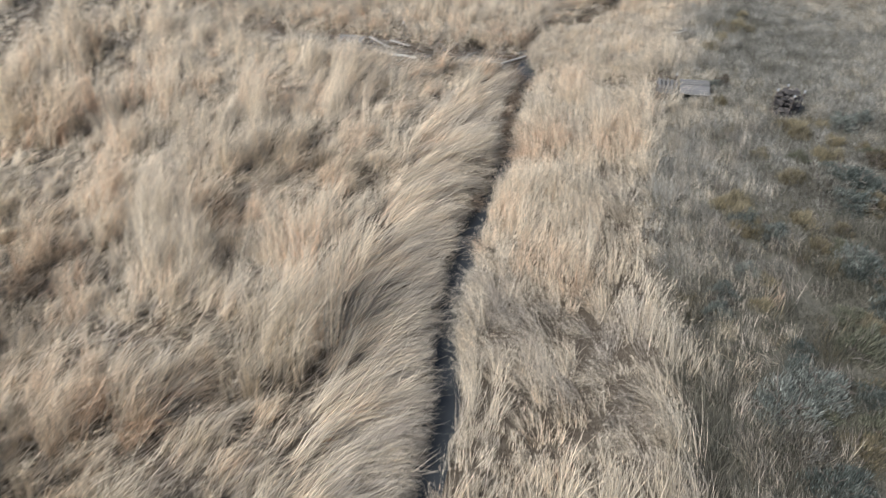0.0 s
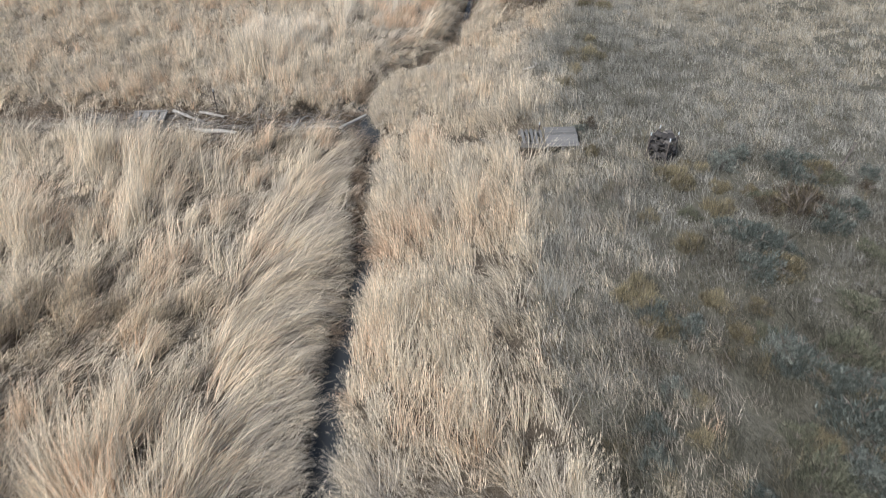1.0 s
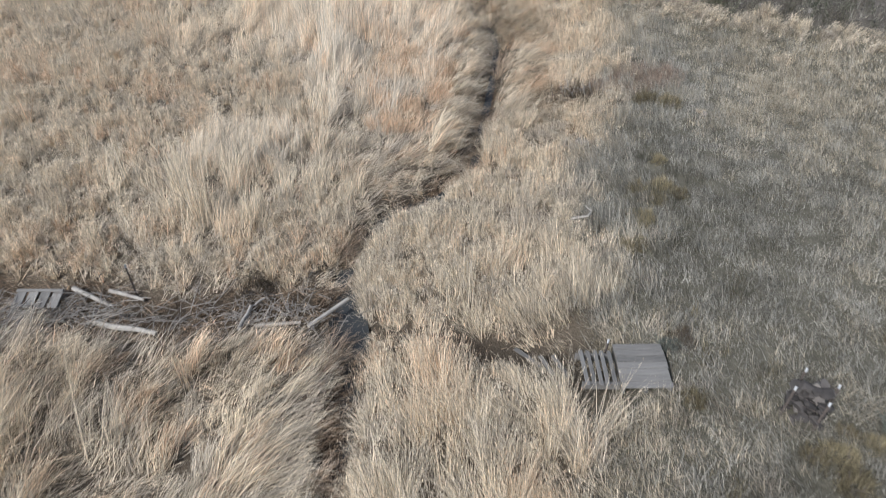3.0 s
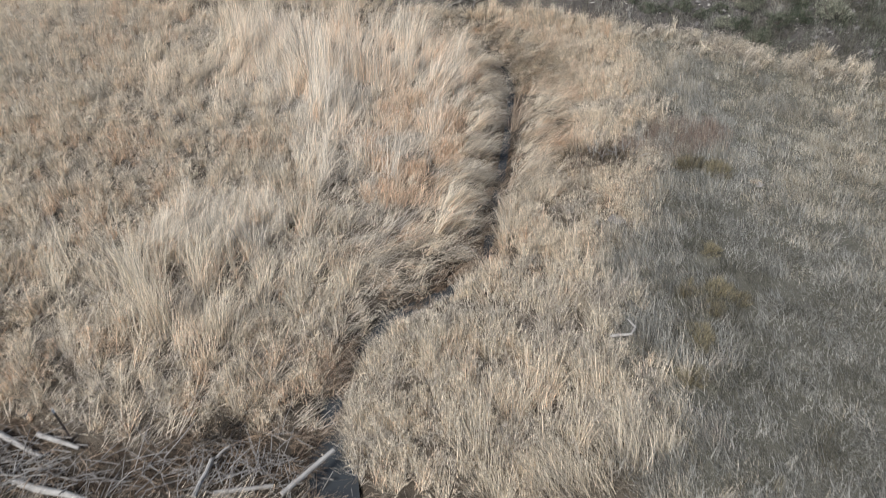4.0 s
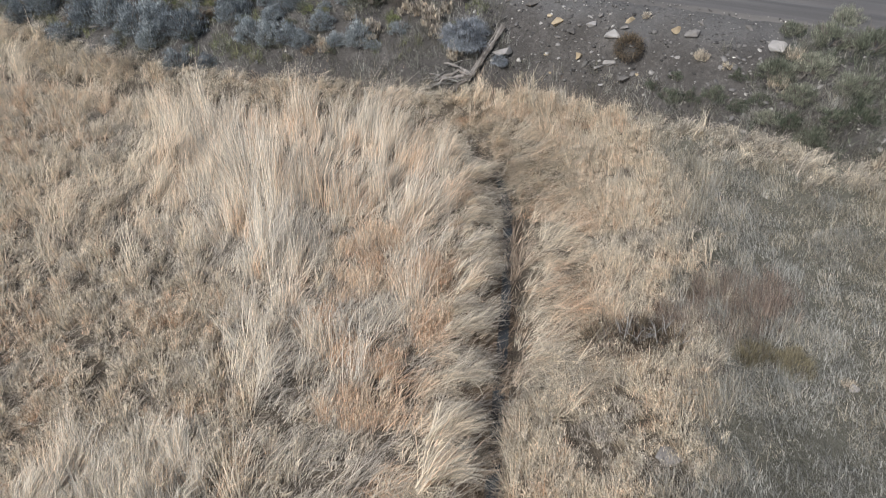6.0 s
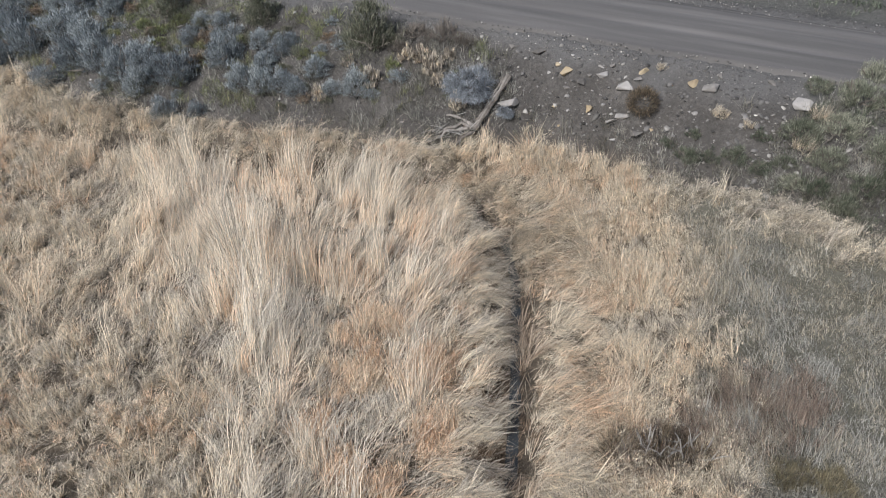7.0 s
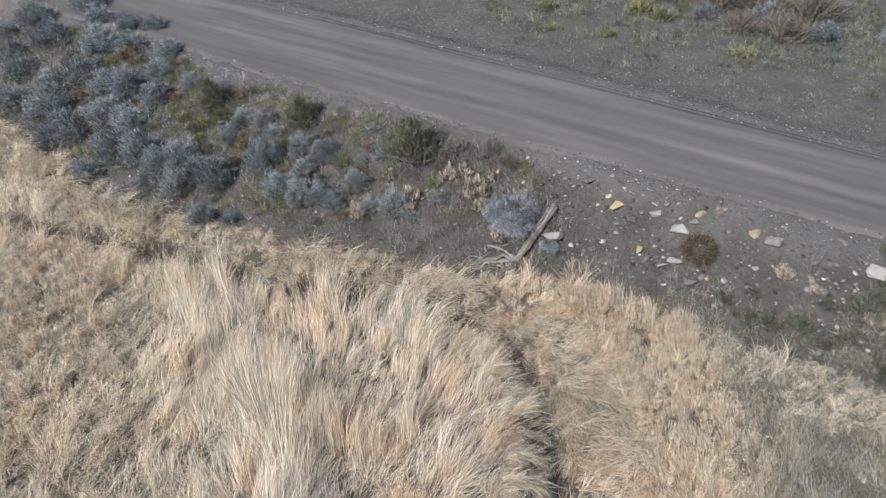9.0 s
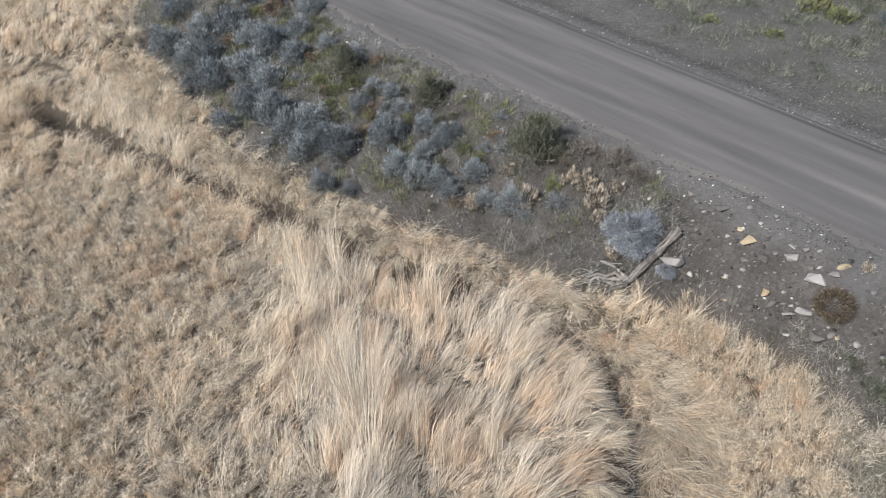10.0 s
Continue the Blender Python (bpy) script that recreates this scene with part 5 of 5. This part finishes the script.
def tumbleweed():
    rng = np.random.default_rng(5)
    n = 2200
    v = rng.normal(0, 1, (n, 3))
    v /= np.linalg.norm(v, axis=1)[:, None]
    r = 0.5 * rng.uniform(0.35, 1.0, n) ** 0.5
    base = v * r[:, None] * 0.82 * np.array([1, 1, 0.85]) + np.array([0, 0, 0.42])
    az = np.arctan2(v[:, 1], v[:, 0]) + rng.normal(0, 0.7, n)
    lean = np.arccos(np.clip(v[:, 2], -1, 1)) * 0.8 + rng.normal(0, 0.3, n)
    me = blade_mesh("tumbleweed", base, az, lean, lean + 0.3, rng.uniform(0.08, 0.2, n), rng.uniform(0.008, 0.015, n), np.clip(rng.normal(0.5, 0.15, n), 0, 1), TUMBLE, 1.5, rng)
    ob = tagged(new("tumbleweed", me), "round brown tumbleweed caught on the stony bank", "tumbleweed")
    ob.matrix_world = pose(15.37, 38.23, float(ground_z(15.37, 38.23)) - 0.04) @ Matrix.Diagonal((1.05, 1.05, 1.05, 1))


tumbleweed()


# ---- rocks ----
def rock(name, x, y, w, mat, label, seed, flat=0.6, sunk=0.3):
    """An angular broken stone: the hull of random points, bevelled."""
    rng = np.random.default_rng(seed)
    bm = bmesh.new()
    w *= 1.3
    v = rng.normal(0, 1, (11, 3))
    v /= np.linalg.norm(v, axis=1)[:, None]
    for p in v * rng.uniform(0.75, 1.15, (11, 1)):
        bm.verts.new((p[0] * w * 0.5, p[1] * w * rng.uniform(0.30, 0.4), p[2] * w * 0.5 * flat))
    res = bmesh.ops.convex_hull(bm, input=bm.verts)
    bmesh.ops.delete(bm, geom=[g for g in res["geom_interior"] if isinstance(g, bmesh.types.BMVert)], context="VERTS")
    bmesh.ops.bevel(bm, geom=bm.edges[:], offset=w * 0.018, segments=1, affect="EDGES")
    ob = part(name, bm, mat, None, label)
    ob.matrix_world = pose(x, y, float(ground_z(x, y)) + w * 0.5 * flat * (1 - 2 * sunk), rng.uniform(-12, 12), rng.uniform(-12, 12), rng.uniform(-25, 25))
    return ob


OCHRES = [(13.81, 40.32, 0.44), (13.76, 40.63, 0.19), (15.74, 39.02, 0.29), (14.14, 39.08, 0.3), (13.31, 39.7, 0.15), (13.32, 39.27, 0.11), (16.74, 37.96, 0.37), (15.5, 37.75, 0.13)]
WHITES = [(14.19, 40.6, 0.14), (13.44, 40.61, 0.14), (14.75, 39.6, 0.34), (15.15, 38.95, 0.5), (14.63, 38.52, 0.33), (14.56, 38.18, 0.18), (13.65, 39.4, 0.14), (13.04, 39.91, 0.09),
          (14.54, 39.19, 0.09), (16.36, 37.38, 0.09), (14.8, 39.83, 0.19), (13.9, 26.45, 0.2), (4.6, 49.0, 0.15), (3.95, 49.35, 0.16), (6.4, 47.3, 0.14)]
GREYS = [(15.08, 39.7, 0.23), (13.75, 39.94, 0.26), (14.2, 39.77, 0.36), (17.05, 37.59, 0.52), (17.4, 37.75, 0.27), (14.94, 38.44, 0.37), (15.57, 38.96, 0.23), (14.46, 39.79, 0.17), (12.8, 41.88, 0.32),
         (13.4, 41.33, 0.39), (14.52, 38.74, 0.1), (15.16, 37.9, 0.44), (18.39, 36.84, 0.31), (17.71, 36.23, 0.13), (15.12, 36.68, 0.26), (15.65, 36.65, 0.19), (17.18, 34.6, 0.29), (18.34, 36.16, 0.17),
         (19.9, 35.96, 0.11), (16.45, 37.23, 0.2), (12.1, 40.4, 0.6), (10.15, 26.33, 0.46), (2.2, 48.9, 0.3), (10.26, 11.23, 0.2)]
for k, (x, y, w) in enumerate(OCHRES):
    tagged(rock("rock", x, y, w, OCHRE, "ochre broken rock half sunk in the bank", 300 + k), category="rock", group="rocks on the bank")
for k, (x, y, w) in enumerate(WHITES):
    tagged(rock("rock", x, y, w, WHITE, "pale whitish rock lying on the ground", 330 + k), category="rock", group="rocks on the bank")
for k, (x, y, w) in enumerate(GREYS):
    tagged(rock("rock", x, y, w, ROCK, "flat grey rock half buried in soil", 360 + k, 0.45, 0.35), category="rock", group="rocks on the bank")
tagged(rock("boulder", 18.76, 35.9, 0.62, WHITE, "large pinkish-white block of rock by the road", 395, 0.5, 0.35), category="rock")


def gravel():
    """Small stones strewn over the bank, the shoulder and the verge."""
    rng = np.random.default_rng(31)
    x, y = rng.uniform(-8, 30, 72000), rng.uniform(28, 62, 72000)
    e, sg, _, _ = to_line(x, y, EDGE)
    s = (x + y) * 0.70711
    near = road_near(x, y)
    keep = np.where(s < near - 0.6, 0.35 + 0.6 * (x > 11.5), np.where(s < near + 0.3, 0.9, np.where(s < road_far(x, y) - 0.2, 0.02, np.where(s < road_far(x, y) + 0.8, 0.5, 0.12))))
    k = (e * sg > 0.2) & (rng.random(len(x)) < keep) & (x - y > -62)
    x, y, s = x[k], y[k], s[k]
    n = len(x)
    w = 0.02 + 0.055 * rng.random(n) ** 3 + 0.06 * (rng.random(n) > 0.97)
    w = np.where(s > road_near(x, y) - 0.7, np.minimum(w, 0.035), w)
    shade = rng.random(n) ** np.where(s < road_near(x, y) - 0.6, 2.2, 1.2)
    on_road = (s > road_near(x, y) - 0.1) & (s < road_far(x, y))
    z = ground_z(x, y) + np.where(on_road, 0.09, 0.0)
    c = np.array([(1, 0, 0), (0, 1, 0), (-1, 0, 0), (0, -1, 0), (0, 0, 0.7), (0, 0, -0.7)], float)
    v = c[None] * rng.uniform(0.6, 1.3, (n, 6, 1)) * w[:, None, None]
    a = rng.uniform(0, 6.283, n)
    vx = v[..., 0] * np.cos(a)[:, None] - v[..., 1] * np.sin(a)[:, None] + x[:, None]
    vy = v[..., 0] * np.sin(a)[:, None] + v[..., 1] * np.cos(a)[:, None] + y[:, None]
    f = np.array([0, 1, 4, 1, 2, 4, 2, 3, 4, 3, 0, 4, 1, 0, 5, 2, 1, 5, 3, 2, 5, 0, 3, 5])
    loops = (np.arange(n)[:, None] * 6 + f[None]).ravel()
    me = raw_mesh("gravel", np.stack([vx, vy, v[..., 2] + z[:, None]], -1).reshape(-1, 3), loops, np.arange(n * 8) * 3, np.full(n * 8, 3), PEBBLE, np.repeat(shade, 8))
    tagged(new("gravel", me), "loose pale and grey stones on the bank", "gravel", kind="stuff")


def stone_litter():
    """Flat broken stones bedded in the soil of the bank."""
    rng = np.random.default_rng(37)
    x, y = rng.uniform(8, 24, 5200), rng.uniform(30, 46, 5200)
    e, sg, _, _ = to_line(x, y, EDGE)
    e, s = e * sg, (x + y) * 0.70711
    k = (e > 0.35) & (s < road_near(x, y) - 0.25) & (x > 11.3) & (rng.random(len(x)) < 0.35 + 0.65 * smooth(0.4, 0.6, fbm(x, y, 1.2, 131)))
    x, y = x[k], y[k]
    n = len(x)
    w = 0.028 + 0.10 * rng.random(n) ** 3.0
    a = np.arange(6)[None] * 1.0472 + rng.uniform(0, 6.283, (n, 1)) + rng.normal(0, 0.16, (n, 6))
    r = w[:, None] * rng.uniform(0.6, 1.25, (n, 6))
    wide = rng.uniform(0.6, 1.0, (n, 1))
    tilt = rng.normal(0, 0.25, (n, 2))
    rings = []
    for share, up in ((1.0, -0.25), (0.95, 0.22), (0.68, 0.42)):
        dx, dy = r * share * np.cos(a), r * share * np.sin(a) * wide
        dz = up * w[:, None] + dx * tilt[:, :1] + dy * tilt[:, 1:]
        rings.append(np.stack([x[:, None] + dx, y[:, None] + dy, ground_z(x, y)[:, None] + dz], -1))
    v = np.concatenate(rings, 1).reshape(-1, 3)
    side = [(b * 6 + i, b * 6 + (i + 1) % 6, b * 6 + 6 + (i + 1) % 6, b * 6 + 6 + i) for b in (0, 1) for i in range(6)]
    f = np.array([i for quad in side for i in quad] + [12, 13, 14, 15, 16, 17])
    first = np.concatenate([np.arange(12) * 4, [48]])
    loops = (np.arange(n)[:, None] * 18 + f[None]).ravel()
    starts = (np.arange(n)[:, None] * 54 + first[None]).ravel()
    shade = np.clip(rng.normal(0.5, 0.2, n) + 0.3 * (rng.random(n) > 0.9), 0, 1)
    me = raw_mesh("bedded_stones", v, loops, starts, np.tile([4] * 12 + [6], n), PEBBLE, np.repeat(shade, 13))
    tagged(new("bedded_stones", me), "flat grey and buff stones bedded in the bank soil", "stones", kind="stuff")


PEBBLE = blade_material("pebbles", [(0.0, (0.075, 0.07, 0.066)), (0.55, (0.17, 0.16, 0.15)), (0.88, (0.32, 0.30, 0.27)), (1.0, (0.55, 0.52, 0.48))], 0.0, 0.1)
gravel()
stone_litter()


# ---- wood and fence remains ----
def log(name, pts, r0, r1, label, seed, group=""):
    rng = np.random.default_rng(seed)
    bm = bmesh.new()
    line = []
    for k in range(len(pts) - 1):
        for w in (0, 0.33, 0.67):
            line.append(Vector(pts[k]).lerp(Vector(pts[k + 1]), w) + Vector(rng.normal(0, r0 * 0.18, 3)))
    line.append(Vector(pts[-1]))
    radii = [(r0 + (r1 - r0) * k / (len(line) - 1)) * rng.uniform(0.88, 1.12) for k in range(len(line))]
    tube(bm, line, radii, 8)
    return tagged(part(name, bm, DRIFT, None, label), category="log", group=group)


def gz(x, y, up=0.0):
    return (x, y, float(ground_z(x, y)) + up)


for k, (a, b, r) in enumerate([((-2.74, 23.67, 0.16), (-1.88, 23.01, 0.1), 0.055), ((-2.2, 22.6, 0.15), (-0.92, 21.9, 0.2), 0.06), ((-1.99, 23.41, 0.15), (-1.25, 22.96, 0.12), 0.045),
                               ((1.01, 21.5, 0.2), (1.92, 21.47, 0.2), 0.042), ((2.05, 21.25, 0.25), (2.94, 21.85, 0.62), 0.048), ((-3.85, 23.16, 0.1), (-2.84, 22.83, 0.1), 0.035)]):
    log("log", [gz(*a), gz(*b)], r, r * 0.75, "bleached grey log lying in the cross ditch", 400 + k, "logs in the cross ditch")
log("log", [gz(0.7, 21.55, 0.15), gz(0.93, 22.2, 0.25), gz(1.22, 22.4, 0.2)], 0.04, 0.02, "bent pale branch in the cross ditch", 410, "logs in the cross ditch")
log("forked_branch", [gz(8.25, 22.75, 0.3), gz(8.6, 22.6, 0.36), gz(8.72, 22.72, 0.38), gz(8.68, 22.95, 0.4)], 0.032, 0.016, "bleached crooked branch at the meadow edge", 411)


def sticks(name, spots, n, label, spread, size, seed):
    """A litter of broken sticks."""
    rng = np.random.default_rng(seed)
    bm = bmesh.new()
    for k in range(n):
        cx, cy = spots[rng.integers(len(spots))]
        x, y = cx + rng.normal(0, spread), cy + rng.normal(0, spread * 0.6)
        a, L = rng.uniform(0, 3.14), size * rng.uniform(0.5, 1.5)
        dx, dy, dz = math.cos(a) * L / 2, math.sin(a) * L / 2, rng.normal(0, 0.12) * L
        z = float(ground_z(x, y)) + 0.06 + abs(dz) + rng.uniform(0, 0.10)
        r = size * rng.uniform(0.008, 0.022)
        tube(bm, [Vector((x - dx, y - dy, z - dz)), Vector((x + rng.normal(0, 0.03), y, z + 0.02)), Vector((x + dx, y + dy, z + dz))], [r, r, r * 0.6], 4)
    return tagged(part(name, bm, DRIFT, None, label), category="sticks", kind="stuff")


sticks("stick_litter", [(-4.4, 23.6), (-3.6, 23.2), (-2.8, 23.0), (-2.0, 22.7), (-1.2, 22.4), (-0.2, 22.2), (0.6, 22.2), (1.2, 22.1), (1.7, 22.0), (2.4, 21.6), (-3.4, 23.0), (-3.0, 23.3), (-2.2, 23.0), (-5.0, 23.9)], 640, "grey broken sticks and reed stalks choking the cross ditch", 0.4, 0.5, 61)
sticks("stick_litter", [(9.9, 40.35), (10.3, 40.35), (10.7, 40.15), (9.5, 40.35)], 34, "grey driftwood sticks at the foot of the bank", 0.2, 0.55, 62)


def driftwood():
    root = tagged(new("driftwood"), "weathered grey split driftwood trunk on the bank", "driftwood")
    rng = np.random.default_rng(71)
    top, low = Vector(gz(12.3, 40.98, 0.16)), Vector(gz(10.95, 40.12, 0.15))
    for k, (off, r) in enumerate([((0, 0, 0), 0.075), ((0.05, -0.08, 0.03), 0.045), ((-0.06, 0.07, 0.04), 0.04)]):
        bm = bmesh.new()
        pts = [top.lerp(low, w) + Vector(off) * (1 - 0.4 * w) + Vector(rng.normal(0, 0.018, 3)) for w in np.linspace(0.05 * k, 1, 8)]
        tube(bm, pts, [r * (0.9 + 0.25 * math.sin(2.1 * i + k)) for i in range(8)], 8)
        part("trunk" if k == 0 else "split_trunk", bm, TRUNK, root)
    for k, (x, y, up) in enumerate([(9.85, 40.42, 0.1), (10.2, 40.6, 0.25), (9.55, 40.35, 0.08), (10.3, 39.95, 0.12)]):
        bm = bmesh.new()
        end = Vector(gz(x, y, up))
        pts = [low.lerp(end, w) + Vector(rng.normal(0, 0.05, 3)) * (w > 0) for w in np.linspace(0, 1, 6)]
        pts = [q + Vector((0, 0, 0.12 * math.sin(3.14159 * i / 5))) for i, q in enumerate(pts)]
        tube(bm, pts, [0.075, 0.068, 0.058, 0.05, 0.04, 0.022], 7)
        part("root_limb", bm, TRUNK, root)


driftwood()


def board(parent, name, a, b, width, thick, up=0.0, label=""):
    """A sawn board from a to b, with worn edges."""
    a, b = Vector(a), Vector(b)
    L = (b - a).length
    bm = bmesh.new()
    bmesh.ops.create_cube(bm, size=1.0, matrix=Matrix.Diagonal((L, width, thick, 1)))
    bmesh.ops.bevel(bm, geom=bm.edges[:], offset=0.006, segments=1, affect="EDGES")
    ob = part(name, bm, PLANK, parent, label)
    m = (b - a).to_track_quat("X", "Z").to_matrix().to_4x4()
    ob.matrix_local = Matrix.Translation((a + b) / 2 + Vector((0, 0, up))) @ m
    return ob


def deck():
    """Plank deck, long boards on three bearers."""
    root = tagged(new("plank_deck"), "weathered grey wooden plank deck lying in the meadow", "pallet")
    root.matrix_world = pose(7.76, 18.34, 0.58, 2, -2, -15)
    for k in range(7):
        v = -0.42 + 0.14 * k
        j = 0.012 * math.sin(5.1 * k)
        board(root, "plank", (-0.44 + j, v, 0.0), (0.44 + j, v, 0.004 * math.sin(9 * k)), 0.132, 0.024)
    for u in (-0.4, 0.0, 0.4):
        board(root, "bearer", (u, -0.47, -0.105), (u, 0.47, -0.105), 0.05, 0.18)


deck()


def slat_pallet():
    root = tagged(new("slatted_pallet"), "broken grey pallet with gaps between its slats", "pallet")
    root.matrix_world = pose(6.96, 18.46, 0.63, -3, 3, -13)
    for k, u in enumerate((-0.26, -0.13, 0.0, 0.12, 0.26)):
        board(root, "slat", (u - 0.01 * k, -0.42, 0.0), (u + 0.015, 0.40, 0.01 * math.sin(4 * k)), 0.075, 0.02)
    for v in (-0.34, 0.33):
        board(root, "batten", (-0.34, v, -0.09), (0.33, v, -0.09), 0.05, 0.15)


slat_pallet()
for k, (a, b) in enumerate([((6.5, 19.32), (6.58, 18.72)), ((6.28, 19.4), (6.36, 18.84)), ((5.9, 19.75), (6.25, 19.2))]):
    root = tagged(new("loose_board"), "loose grey board leaning in the reeds", "board", "loose boards")
    board(root, "plank", gz(*a, 0.2), gz(*b, 0.1), 0.09, 0.022)


def half_pallet():
    root = tagged(new("sunken_pallet"), "half-sunken grey wooden pallet in the cross ditch", "pallet")
    root.matrix_world = pose(-3.55, 23.55, float(ground_z(-3.55, 23.55)) + 0.25, 14, -3, -17)
    for k in range(4):
        board(root, "slat", (-0.3 + 0.27 * k, -0.22, 0.0), (-0.3 + 0.27 * k, 0.24, 0.0), 0.215, 0.024)
    for v in (-0.12, 0.2):
        board(root, "batten", (-0.42, v, 0.028 if v > 0 else -0.045), (0.62, v, 0.028 if v > 0 else -0.045), 0.07, 0.03 if v > 0 else 0.06)


half_pallet()

STEEL = plain_material("rusty_steel", [(0.3, (0.07, 0.06, 0.055)), (0.6, (0.13, 0.11, 0.10)), (0.8, (0.22, 0.18, 0.15))], 20, 0.6)
PAINT = plain_material("white_paint", [(0.3, (0.40, 0.43, 0.46)), (0.7, (0.66, 0.68, 0.70))], 15, 0.5)
DARKROCK = plain_material("dark_rock", [(0.2, (0.03, 0.028, 0.028)), (0.5, (0.065, 0.06, 0.058)), (0.85, (0.14, 0.128, 0.12))], 6, per_object=0.5, bump_strength=0.6)


def t_post(parent, x, y, z, h, lean_x=0.0, lean_y=0.0, tip=True):
    """A steel post of T section with a painted tip."""
    for name, z0, z1, mat, label in (("shaft", -0.2, h - 0.09, STEEL, ""), ("painted_tip", h - 0.09, h, PAINT, "white painted post tip")):
        bm = bmesh.new()
        for w, d, off in ((0.036, 0.007, 0.0), (0.007, 0.03, 0.016)):
            bmesh.ops.create_cube(bm, size=1.0, matrix=Matrix.Translation((0, off, (z0 + z1) / 2)) @ Matrix.Diagonal((w, d, z1 - z0, 1)))
        ob = part(name, bm, mat if tip or name == "shaft" else STEEL, parent, label)
        ob.matrix_local = pose(x, y, z, lean_x, lean_y, 30)


def rock_crib():
    """Four steel posts tied with wire round a heap of dark stones."""
    cx, cy = 9.88, 16.8
    root = tagged(new("rock_crib"), "fence crib of four steel posts filled with dark stones", "rock crib")
    root.matrix_world = pose(cx, cy, float(ground_z(cx, cy)))
    for x, y in ((-0.35, 0.06), (-0.04, -0.34), (0.35, -0.08), (0.06, 0.34)):
        t_post(root, x, y, 0, 0.76, 1, -1)
    rng = np.random.default_rng(81)
    k = 0
    for level, (n, rad) in enumerate([(9, 0.29), (9, 0.28), (9, 0.27), (8, 0.24), (5, 0.15)]):
        for i in range(n):
            a = 6.283 * i / n + level
            r = rad if i % 3 else rad * 0.35
            bm = bmesh.new()
            v = rng.normal(0, 1, (12, 3))
            v /= np.linalg.norm(v, axis=1)[:, None]
            w = rng.uniform(0.17, 0.27)
            for p in v:
                bm.verts.new((p[0] * w * 0.55, p[1] * w * 0.45, p[2] * w * 0.38))
            bmesh.ops.convex_hull(bm, input=bm.verts)
            ob = part("stone", bm, ROCK if k % 7 == 3 else DARKROCK, root)
            ob.matrix_local = pose(r * math.cos(a), r * math.sin(a), 0.06 + 0.155 * level, *rng.uniform(-30, 30, 2), rng.uniform(0, 360))
            k += 1
    ring = [(-0.37, 0.06), (-0.04, -0.37), (0.38, -0.08), (0.06, 0.37), (-0.37, 0.06)]
    for z in (0.12, 0.28, 0.44, 0.6):
        bm = bmesh.new()
        tube(bm, [Vector((x, y, z)) for x, y in ring], [0.006] * 5, 4)
        part("tie_wire", bm, STEEL, root)


rock_crib()
for x, y, h, lx, ly, label, tip in ((7.3, 18.85, 0.72, 0, 3, "steel fence post with white tip beside the deck", True), (-1.44, 23.22, 0.9, 2, 0, "steel fence post with white tip in the cross ditch", True),
                                    (13.89, 15.0, 0.85, 4, 16, "leaning rusty steel stake in the meadow", False)):
    root = tagged(new("fence_post"), label, "post", "fence posts")
    t_post(root, x, y, float(ground_z(x, y)), h, lx, ly, tip)
